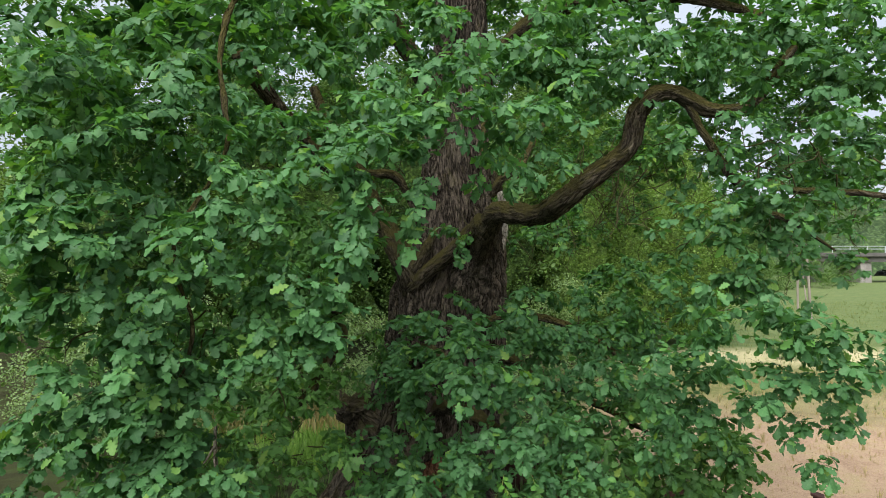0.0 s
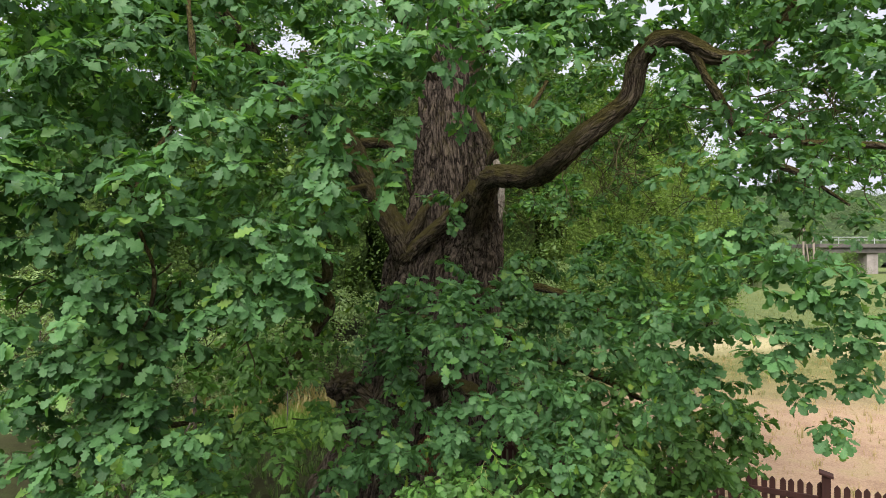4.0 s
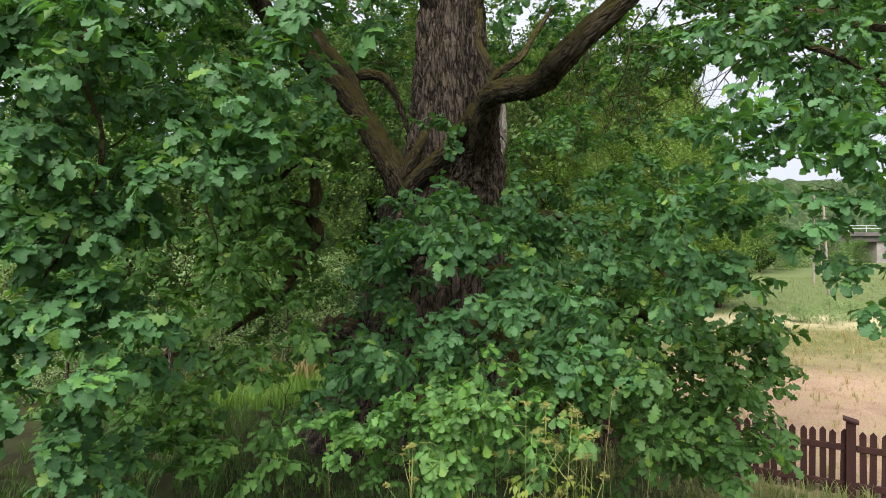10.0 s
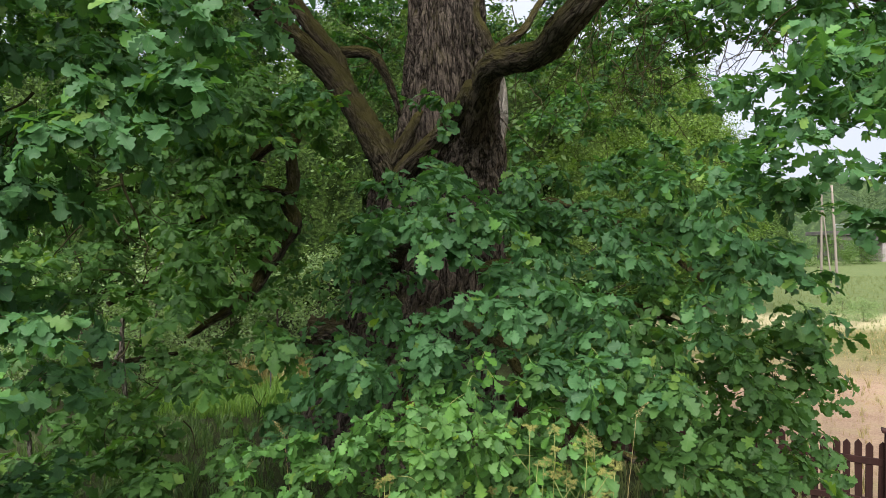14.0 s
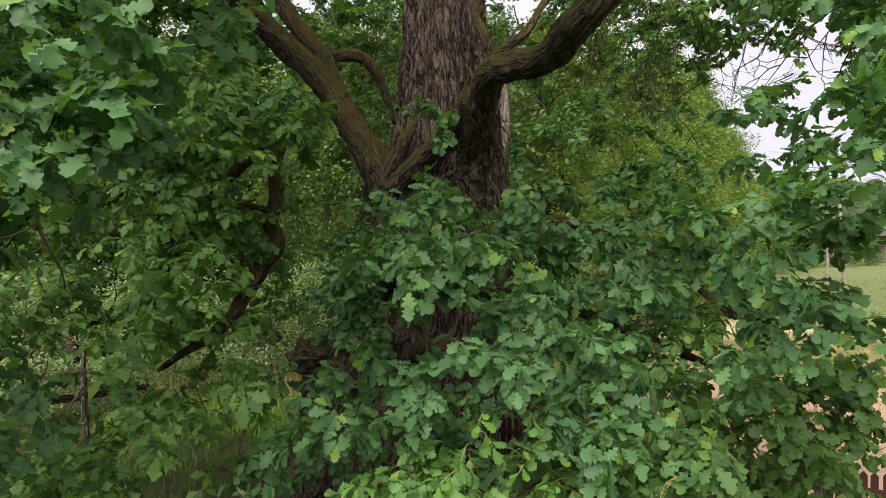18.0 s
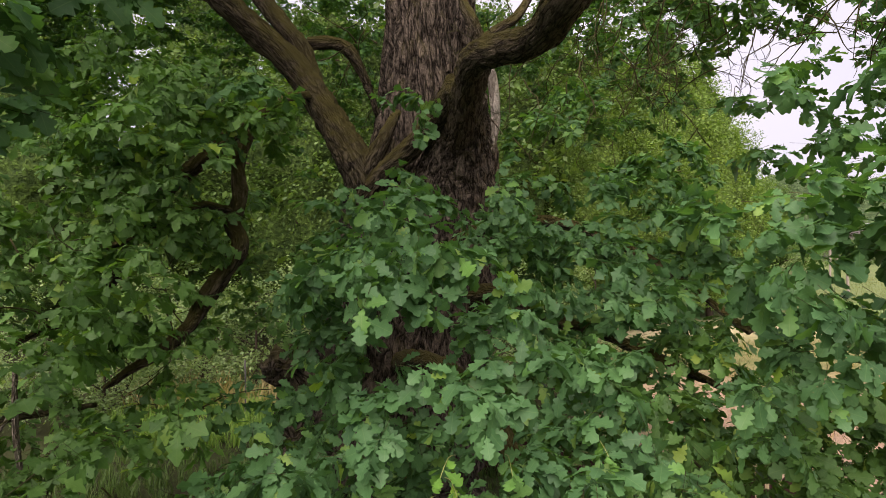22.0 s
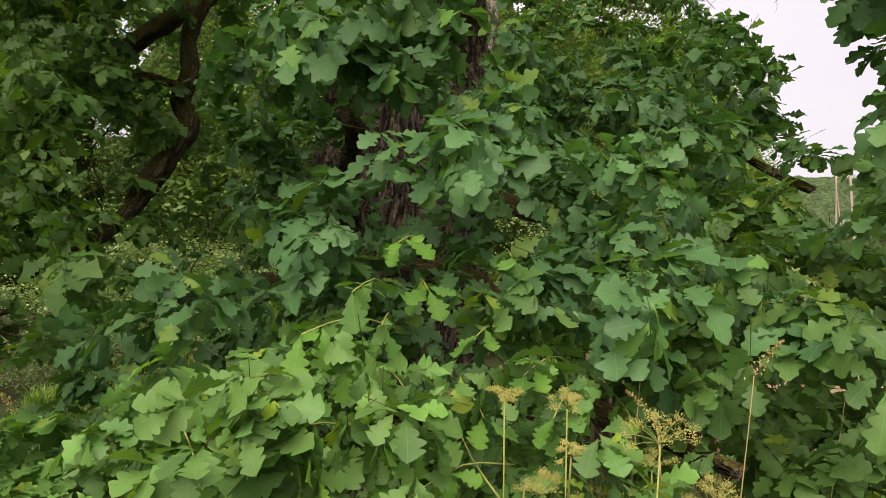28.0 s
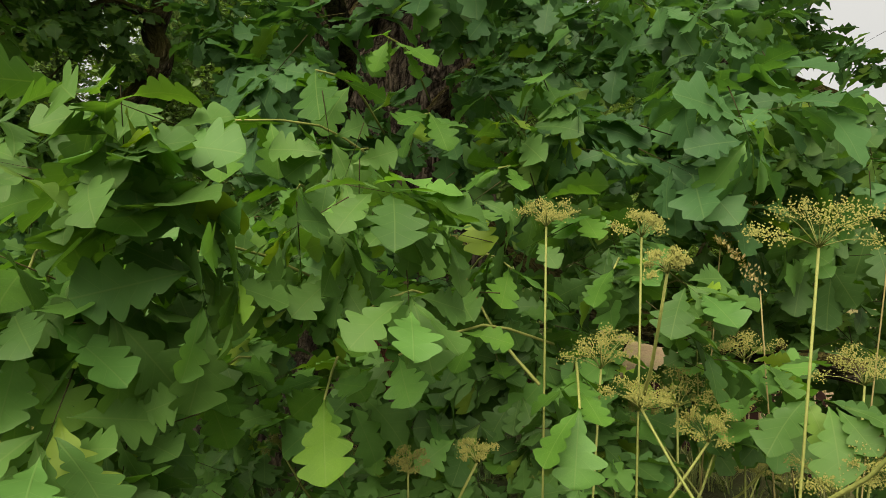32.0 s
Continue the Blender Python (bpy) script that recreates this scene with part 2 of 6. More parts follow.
def plain_material(name, low, high, scale=8.0, rough=0.8, stretch=None, metallic=0.0, relief=0.004):
    m, n, l, p = material(name)
    a = noise_node(n, l, scale, 6.0, 0.6, stretch=stretch)
    b = noise_node(n, l, scale * 7, 4.0, 0.6, stretch=stretch)
    col = ramp(n, l, a, [(0.3, low), (0.7, high)])
    col = mix(n, l, "MULTIPLY", 0.4, col, ramp(n, l, b, [(0.3, (0.7, 0.7, 0.7)), (0.7, (1.2, 1.2, 1.2))]))
    l.new(col, p.inputs["Base Color"])
    p.inputs["Roughness"].default_value, p.inputs["Metallic"].default_value = rough, metallic
    p.inputs["Specular IOR Level"].default_value = 0.25
    bump(n, l, b, 0.4, relief, p)
    return m


FENCE_PAINT = plain_material("brown_fence_stain", (0.020, 0.008, 0.006), (0.044, 0.017, 0.012), 6.0, 0.85, (1, 1, 0.15))
POLE_WOOD = plain_material("weathered_pole_wood", (0.13, 0.115, 0.09), (0.27, 0.235, 0.19), 3.0, 0.85, (1, 1, 0.1))
CONCRETE = plain_material("bridge_concrete", (0.14, 0.13, 0.115), (0.27, 0.25, 0.225), 0.8, 0.9, relief=0.01)
DARK_STEEL = plain_material("bridge_girder_steel", (0.05, 0.05, 0.045), (0.11, 0.1, 0.09), 0.9, 0.7)
GALVANISED = plain_material("galvanised_rail", (0.28, 0.30, 0.31), (0.42, 0.44, 0.45), 3.0, 0.5, metallic=0.3)
STALK = plain_material("herb_stalk", (0.15, 0.18, 0.045), (0.25, 0.27, 0.08), 20.0, 0.6)
UMBEL = plain_material("faded_umbel_flower", (0.13, 0.15, 0.03), (0.28, 0.27, 0.075), 160.0, 0.8)
STRAW = leaf_material("straw_grass", (0.22, 0.20, 0.08), (0.38, 0.31, 0.15), (0.50, 0.42, 0.24), 0.3, False, 0.7)
DRY_GRASS = leaf_material("pinkish_dry_grass", (0.30, 0.225, 0.14), (0.42, 0.31, 0.20), (0.50, 0.42, 0.26), 0.3, False, 0.8)
MEADOW = leaf_material("meadow_grass", (0.10, 0.14, 0.045), (0.18, 0.21, 0.08), (0.30, 0.29, 0.15), 0.3, False, 0.7)
# sunlit and shaded grass: the light is put into these two base colours
SUNLIT_GRASS = leaf_material("sunlit_grass", (0.10, 0.20, 0.035), (0.18, 0.32, 0.06), (0.30, 0.38, 0.10), 0.35, False, 0.6)
SHADE_GRASS = leaf_material("shade_grass", (0.042, 0.095, 0.022), (0.10, 0.175, 0.045), (0.22, 0.25, 0.10), 0.3, False, 0.6)


def ground_material():
    m, n, l, p = material("meadow_ground")
    tc = n.new("ShaderNodeTexCoord")
    sep = n.new("ShaderNodeSeparateXYZ")
    l.new(tc.outputs["Object"], sep.inputs["Vector"])
    big = noise_node(n, l, 0.22, 5.0, 0.6)
    mid = noise_node(n, l, 1.6, 6.0, 0.65)
    fine = noise_node(n, l, 30.0, 6.0, 0.7)
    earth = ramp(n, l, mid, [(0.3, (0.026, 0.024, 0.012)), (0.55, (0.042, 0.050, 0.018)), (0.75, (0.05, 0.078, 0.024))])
    dry = ramp(n, l, mid, [(0.25, (0.30, 0.20, 0.135)), (0.5, (0.40, 0.285, 0.19)), (0.8, (0.36, 0.32, 0.15))])
    green = ramp(n, l, mid, [(0.25, (0.085, 0.105, 0.036)), (0.5, (0.15, 0.155, 0.058)), (0.8, (0.25, 0.22, 0.10))])
    # the dry strip along the fence gives way to greener meadow further out
    wob = n.new("ShaderNodeMath"); wob.operation = "MULTIPLY_ADD"; wob.inputs[1].default_value = 6.0
    l.new(big, wob.inputs[0]); l.new(sep.outputs["Y"], wob.inputs[2])
    far = n.new("ShaderNodeMapRange")
    far.inputs["From Min"].default_value, far.inputs["From Max"].default_value = 8.5, 12.5
    l.new(wob.outputs[0], far.inputs["Value"])
    field = mix(n, l, "MIX", far.outputs["Result"], dry, green)
    # a bleached band parts the rough meadow from the mown green behind it
    line = n.new("ShaderNodeMath"); line.operation = "MULTIPLY_ADD"; line.inputs[1].default_value = 2.4
    l.new(big, line.inputs[0]); l.new(sep.outputs["Y"], line.inputs[2])
    pale = ramp(n, l, mid, [(0.25, (0.30, 0.27, 0.14)), (0.5, (0.40, 0.36, 0.21)), (0.8, (0.33, 0.32, 0.15))])
    band = n.new("ShaderNodeMapRange")
    band.inputs["From Min"].default_value, band.inputs["From Max"].default_value = 13.6, 15.6
    l.new(line.outputs[0], band.inputs["Value"])
    field = mix(n, l, "MIX", band.outputs["Result"], field, pale)
    lush = ramp(n, l, mid, [(0.25, (0.070, 0.105, 0.036)), (0.5, (0.105, 0.140, 0.050)), (0.8, (0.16, 0.175, 0.070))])
    end = n.new("ShaderNodeMapRange")
    end.inputs["From Min"].default_value, end.inputs["From Max"].default_value = 17.2, 19.0
    l.new(line.outputs[0], end.inputs["Value"])
    field = mix(n, l, "MIX", end.outputs["Result"], field, lush)
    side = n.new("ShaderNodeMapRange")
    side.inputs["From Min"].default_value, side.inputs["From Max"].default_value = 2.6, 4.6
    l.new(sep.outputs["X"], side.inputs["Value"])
    # grass up to the fence, dry meadow beyond it
    across = n.new("ShaderNodeVectorMath"); across.operation = "DOT_PRODUCT"
    across.inputs[1].default_value = (0.51, 0.86, 0.0)
    l.new(tc.outputs["Object"], across.inputs[0])
    beyond = n.new("ShaderNodeMath"); beyond.operation = "MULTIPLY_ADD"; beyond.inputs[1].default_value = 1.2
    l.new(mid, beyond.inputs[0]); l.new(across.outputs["Value"], beyond.inputs[2])
    past = n.new("ShaderNodeMapRange")
    past.inputs["From Min"].default_value, past.inputs["From Max"].default_value = 2.2, 3.0
    l.new(beyond.outputs[0], past.inputs["Value"])
    both = n.new("ShaderNodeMath"); both.operation = "MULTIPLY"
    l.new(side.outputs["Result"], both.inputs[0]); l.new(past.outputs["Result"], both.inputs[1])
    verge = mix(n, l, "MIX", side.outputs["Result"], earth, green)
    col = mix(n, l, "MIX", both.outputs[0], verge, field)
    col = mix(n, l, "MULTIPLY", 0.8, col, ramp(n, l, fine, [(0.3, (0.6, 0.6, 0.6)), (0.7, (1.25, 1.25, 1.2))]))
    l.new(col, p.inputs["Base Color"])
    p.inputs["Roughness"].default_value = 0.95
    p.inputs["Specular IOR Level"].default_value = 0.1
    bump(n, l, fine, 0.8, 0.05, p)
    return m


GROUND = ground_material()

# ---------------------------------------------------------------- building helpers
RNG = np.random.default_rng(7)


def fill_mesh(name, verts, tris, mats, uv=None, mat_index=None, smooth=False, bark=None):
    me = bpy.data.meshes.new(name)
    verts, tris = np.asarray(verts, np.float32), np.asarray(tris, np.int32)
    me.vertices.add(len(verts))
    me.vertices.foreach_set("co", verts.ravel())
    me.loops.add(tris.size)
    me.loops.foreach_set("vertex_index", tris.ravel())
    me.polygons.add(len(tris))
    me.polygons.foreach_set("loop_start", np.arange(0, tris.size, tris.shape[1], dtype=np.int32))
    for m in mats:
        me.materials.append(m)
    if mat_index is not None:
        me.polygons.foreach_set("material_index", np.asarray(mat_index, np.int32))
    if smooth:
        me.polygons.foreach_set("use_smooth", np.ones(len(tris), bool))
    if uv is not None:
        layer = me.uv_layers.new(name="UVMap")
        layer.data.foreach_set("uv", np.asarray(uv, np.float32)[tris.ravel()].ravel())
    if bark is not None:
        me.attributes.new("bark", "FLOAT_VECTOR", "POINT").data.foreach_set("vector", np.asarray(bark, np.float32).ravel())
    me.update(calc_edges=True)
    return me


def thing(name, label, category, place=(0, 0, 0), group="", kind=""):
    ob = new(name)
    ob.location = place
    ob.empty_display_size = 0.1
    return tagged(ob, label, category, group, kind)


def under(ob, parent, label="", kind=""):
    ob.parent = parent
    return tagged(ob, label, "", "", kind)


def smooth_line(points, radii, step):
    """A rounded polyline through the points, with a radius at each new point."""
    pts = [Vector(p) for p in points]
    ext = [2 * pts[0] - pts[1], *pts, 2 * pts[-1] - pts[-2]]
    out, rad = [], []
    for i in range(len(pts) - 1):
        a, b, c, d = ext[i : i + 4]
        n = max(2, int((c - b).length / step))
        for k in range(n + (i == len(pts) - 2)):
            u = k / n
            out.append(0.5 * ((2 * b) + (c - a) * u + (2 * a - 5 * b + 4 * c - d) * u * u + (3 * b - a - 3 * c + d) * u**3))
            rad.append(radii[i] * (1 - u) + radii[i + 1] * u)
    return np.array(out), np.array(rad)


BARK_MARKS = {}


def tube(points, radii, step=0.06, sides=10, rough=0.12, seed=0, furrow=0.0, grain=7.0):
    """A round limb: knobbly rings along a smooth line, closed at its ends, with bark furrows along it."""
    line, rad = smooth_line(points, radii, step)
    way = np.gradient(line, axis=0)
    way /= np.linalg.norm(way, axis=1)[:, None] + 1e-9
    side = np.cross(way[0], (0.3, 0.9, 0.2))
    side /= np.linalg.norm(side)
    verts, marks = [], []
    ang = np.linspace(0, 2 * np.pi, sides, endpoint=False)
    along = float(seed)
    for i, (p, w, r) in enumerate(zip(line, way, rad)):
        side = side - w * (side @ w)
        side /= np.linalg.norm(side) + 1e-9
        up = np.cross(w, side)
        along += step * 1.0
        for a in ang:
            d = math.cos(a) * side + math.sin(a) * up
            q = p + d * r
            k = 1 + rough * noise.noise(Vector(q * (1.2 / max(r, 0.05))) + Vector((seed, 0, 0)))
            if furrow:
                f = noise.noise(Vector((math.cos(a) * grain * r * 4 + seed, math.sin(a) * grain * r * 4, along * 3.0)))
                g = noise.noise(Vector((math.cos(a) * grain * r * 9 + seed, math.sin(a) * grain * r * 9, along * 7.0)))
                k += furrow / r * (0.75 * abs(f) * 2 + 0.5 * g - 0.4)
            verts.append(p + d * r * k)
            marks.append((math.cos(a) * r, math.sin(a) * r, along))
    n = len(line)
    idx = np.arange(n * sides).reshape(n, sides)
    a, b = idx[:-1], idx[1:]
    quads = np.stack([a, np.roll(a, -1, 1), np.roll(b, -1, 1), b], -1).reshape(-1, 4)
    tris = np.concatenate([quads[:, [0, 1, 2]], quads[:, [0, 2, 3]]])
    verts += [line[0], line[-1]]
    marks += [(0, 0, seed), (0, 0, along)]
    BARK_MARKS[len(verts)] = marks
    caps = [(n * sides, idx[0][(k + 1) % sides], idx[0][k]) for k in range(sides)]
    caps += [(n * sides + 1, idx[-1][k], idx[-1][(k + 1) % sides]) for k in range(sides)]
    return np.array(verts), np.concatenate([tris, np.array(caps)])


def join(pieces):
    verts, tris, n = [], [], 0
    for v, t in pieces:
        verts.append(v)
        tris.append(np.asarray(t) + n)
        n += len(v)
    return np.concatenate(verts), np.concatenate(tris)


def box(size, at=(0, 0, 0), bevel=0.004, point=0.0):
    """A board with worn edges as a bmesh; point: height of a picket's tip."""
    bm = bmesh.new()
    bmesh.ops.create_cube(bm, size=1.0)
    for v in bm.verts:
        v.co = Vector((v.co.x * size[0], v.co.y * size[1], v.co.z * size[2]))
    if point:
        top = [f for f in bm.faces if f.normal.z > 0.9][0]
        edges = [e for e in top.edges if abs(e.verts[0].co.x - e.verts[1].co.x) > 1e-5]
        cut = bmesh.ops.subdivide_edges(bm, edges=edges, cuts=1)
        for v in bm.verts:
            if v.co.z > 0 and abs(v.co.x) < 1e-5:
                v.co.z += point
    if bevel:
        bmesh.ops.bevel(bm, geom=list(bm.edges), offset=bevel, segments=1, affect="EDGES")
    bmesh.ops.translate(bm, verts=bm.verts, vec=at)
    return bm


def part(name, bm, mat, parent, label=""):
    me = bpy.data.meshes.new(name)
    bm.to_mesh(me)
    bm.free()
    me.materials.append(mat)
    return under(new(name, me), parent, label)


def shared_part(name, me, parent, m, label=""):
    ob = new(name, me)
    ob.matrix_basis = m
    return under(ob, parent, label)


# ---------------------------------------------------------------- leaves
def oak_outline(lobes):
    """Half widths of an oak leaf along its rib: a wedge-shaped base, four lobes, bays between them, a blunt tip."""
    out = [(0.0, 0.008), (0.08, 0.020)]
    for s, w, bay, low in lobes:
        out += [(s - 0.030, w * 0.95), (s + 0.032, w * 0.97), (bay, low)]
    return out + [(0.955, 0.125), (0.985, 0.080), (1.0, 0.012)]


def smooth_outline(rows):
    """The same leaf seen close: rounded lobes and rounded bays."""
    out = []
    for k in range(rows + 1):
        s = k / rows
        body = np.interp(s, (0.0, 0.08, 0.25, 0.45, 0.66, 0.85, 0.95, 1.0), (0.008, 0.020, 0.105, 0.215, 0.330, 0.305, 0.200, 0.0))
        lobe = abs(math.cos(math.pi * (s - 0.255) / 0.198)) ** 0.7
        deep = min(1.0, max(0.0, (s - 0.10) / 0.15)) * (1 if s < 0.9 else (1 - s) / 0.1)
        out.append((s, float(body) * (1 - 0.44 * deep * (1 - lobe))))
    return out


OAK_SIDE = smooth_outline(40)
OAK_MID = oak_outline(((0.24, 0.135, 0.325, 0.080), (0.45, 0.265, 0.555, 0.150), (0.69, 0.335, 0.800, 0.190), (0.885, 0.215, 0.94, 0.150)))
OAK_FAR = ((0.0, 0.01), (0.27, 0.15), (0.34, 0.08), (0.47, 0.28), (0.55, 0.14), (0.70, 0.34), (0.83, 0.18), (1.0, 0.05))
PLAIN_SIDE = ((0.0, 0.02), (0.4, 0.26), (1.0, 0.02))


def leaf_shape(side, rng, curl=0.25, fold=0.22):
    """One leaf along +y, a unit long: lobed on both sides, folded along its rib and curled."""
    verts, uv = [], []
    bend, twist, wave = rng.normal(curl, 0.12), rng.normal(0, 0.15), rng.uniform(0, 6.28)
    for s, w in side:
        for e in (-1, 0, 1):
            x = e * w * (1 + 0.15 * math.sin(5 * s + 2 * wave + e))
            y = s + 0.12 * abs(e) * w * (1 - s)
            z = fold * abs(x) - bend * s * s + twist * x * s + 0.030 * math.sin(9 * s + wave + e) * abs(e)
            verts.append((x, y, z))
            uv.append((x, s))
    tris = []
    i = 0
    while i < len(side) - 1:
        a, b, c = 3 * i, 3 * i + 3, 3 * i + 6
        if i + 2 < len(side):
            tris += [(a, a + 1, b), (b, a + 1, c + 1), (b, c + 1, c), (a + 1, a + 2, b + 2), (a + 1, b + 2, c + 1), (c + 1, b + 2, c + 2)]
        else:
            tris += [(a, a + 1, b + 1), (a, b + 1, b), (a + 1, a + 2, b + 2), (a + 1, b + 2, b + 1)]
        i += 2
    return np.array(verts), np.array(tris), np.array(uv)


def flat_leaf(rng, width=0.3):
    """A small far-off leaf: a bent diamond."""
    v = np.array(((0, 0, 0), (width, 0.5, 0.05), (0, 1, -0.15 * rng.random()), (-width, 0.5, 0.05)), float)
    return v, np.array(((0, 1, 2), (0, 2, 3))), v[:, :2].copy()


def turn(a, b, c):
    return np.array(Euler((a, b, c)).to_matrix())


def spray(side, rng, count=9, young_lit=0.12, twig=True):
    """A shoot along +y with a rosette of oak leaves round its end, lit faces up."""
    verts, tris, uv, mats, n = [], [], [], [], 0
    for k in range(count):
        v, t, q = leaf_shape(side, rng) if side else flat_leaf(rng)
        far = k / count
        spin = (k * 2.4 + rng.normal(0, 0.3)) if k < count - 2 else rng.normal(0, 0.4)
        spin = (spin + math.pi) % (2 * math.pi) - math.pi
        spin *= 0.75
        size = rng.uniform(0.75, 1.15)
        v = v * size
        v = v + np.array((0, 0.10, 0))
        v = v @ turn(rng.normal(-0.22, 0.32), rng.normal(0, 0.34), spin).T
        v = v + np.array((0, 0.1 + 0.75 * far, 0.04 * k / count))
        lighter = rng.random() < young_lit
        verts.append(v); tris.append(t + n); uv.append(q)
        mats.append(np.full(len(t), 1 if lighter else 0))
        n += len(v)
    if twig:
        v = np.array(((-0.011, -0.7, -0.085), (0.011, -0.7, -0.085), (0, -0.7, -0.066), (0, 0.85, 0.02)))
        t = np.array(((0, 1, 3), (1, 2, 3), (2, 0, 3)))
        verts.append(v); tris.append(t + n); uv.append(np.zeros((len(v), 2)) + 0.5)
        mats.append(np.full(len(t), 2))
    return np.concatenate(verts), np.concatenate(tris), np.concatenate(uv), np.concatenate(mats)


def scatter(name, shapes, places, ways, tilts, sizes, mats, parent=None, label="", kind="stuff"):
    """Copies of a few shapes joined into one mesh. ways: heading round z; tilts: pitch and roll."""
    pick = RNG.integers(0, len(shapes), len(places))
    V, T, U, M, n = [], [], [], [], 0
    c, s = np.cos, np.sin
    for k, (v, t, uv, mi) in enumerate(shapes):
        sel = np.where(pick == k)[0]
        if not len(sel):
            continue
        a, b, g = tilts[sel, 0], tilts[sel, 1], ways[sel]
        rx = np.zeros((len(sel), 3, 3)); ry = rx.copy(); rz = rx.copy()
        rx[:, 0, 0] = 1; rx[:, 1, 1] = c(a); rx[:, 1, 2] = -s(a); rx[:, 2, 1] = s(a); rx[:, 2, 2] = c(a)
        ry[:, 1, 1] = 1; ry[:, 0, 0] = c(b); ry[:, 0, 2] = s(b); ry[:, 2, 0] = -s(b); ry[:, 2, 2] = c(b)
        rz[:, 2, 2] = 1; rz[:, 0, 0] = c(g); rz[:, 0, 1] = -s(g); rz[:, 1, 0] = s(g); rz[:, 1, 1] = c(g)
        m = rz @ rx @ ry * sizes[sel][:, None, None]
        w = np.einsum("nij,vj->nvi", m, v) + places[sel][:, None, :]
        V.append(w.reshape(-1, 3))
        T.append((t[None] + (np.arange(len(sel)) * len(v))[:, None, None] + n).reshape(-1, 3))
        U.append(np.tile(uv, (len(sel), 1)))
        M.append(np.tile(mi, len(sel)))
        n += len(sel) * len(v)
    me = fill_mesh(name, np.concatenate(V), np.concatenate(T), mats, np.concatenate(U), np.concatenate(M))
    ob = new(name, me)
    if parent:
        under(ob, parent, label, kind)
    return ob


def sprays(side, seed, kinds=6, count=9, young_lit=0.12, twig=True):
    rng = np.random.default_rng(seed)
    return [spray(side, rng, int(rng.integers(count - 2, count + 3)), young_lit, twig) for _ in range(kinds)]


NEAR_SPRAYS = sprays(OAK_MID, 1, 10, 8, 0.07)
MID_SPRAYS = sprays(OAK_FAR, 2, 8, 7, 0.04)
# half of these leaves take the lighter colour in place of backlight
FAR_SPRAYS = sprays(None, 3, 8, 11, 0.5)
FINE_SPRAYS = sprays(OAK_SIDE, 4, 9, 7, 0.16)
# the raised share of lighter leaves stands in for skylight on the skirt
YOUNG_LIT_SPRAYS = sprays(OAK_MID, 6, 9, 7, 0.65)

# ---------------------------------------------------------------- ground


def ground_height(x, y):
    """The bank under the oak falls away to the meadow by the fence, which rises again far off."""
    x, far_y, y = max(-60.0, min(60.0, x)), y, max(-60.0, min(60.0, y))
    bank = 0.30 / (1 + math.exp((x - 2.6) * 1.6)) / (1 + math.exp((y - 1.8) * 1.1)) - 0.25
    front = 0.20 / (1 + math.exp((y + 2.0) * 0.9)) * (1 / (1 + math.exp((x - 2.5) * 1.5)))
    far = 0.9 * (1 - math.exp(-max(0, far_y - 6) / 45.0)) if y > 6 else 0.0
    return bank + front + far + 0.05 * noise.noise(Vector((x * 0.7, y * 0.7, 0)))


def build_ground():
    xs = np.concatenate([-np.geomspace(1500, 12, 14), np.linspace(-11, 16, 109), np.geomspace(17, 1500, 16)])
    ys = np.concatenate([-np.geomspace(600, 11, 10), np.linspace(-10, 16, 105), np.geomspace(17, 1500, 18)])
    verts = np.array([(x, y, ground_height(x, y)) for y in ys for x in xs])
    idx = np.arange(len(verts)).reshape(len(ys), len(xs))
    quads = np.stack([idx[:-1, :-1], idx[:-1, 1:], idx[1:, 1:], idx[1:, :-1]], -1).reshape(-1, 4)
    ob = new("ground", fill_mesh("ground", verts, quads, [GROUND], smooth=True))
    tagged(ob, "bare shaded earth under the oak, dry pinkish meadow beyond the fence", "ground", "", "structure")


build_ground()

# ---------------------------------------------------------------- the oak
oak = thing("oak_tree", "old mossy oak with a furrowed leaning trunk and low sweeping boughs", "tree", (-0.2, 0.6, 0.0))


def oak_part(name, v, t, mat, parent=None, label="", smooth=True, bark=None):
    ob = new(name, fill_mesh(name, v, t, [mat], smooth=smooth, bark=bark))
    under(ob, parent or oak, label)
    if parent is None:
        ob.matrix_parent_inverse = Matrix.Translation(oak.location).inverted()
    return ob


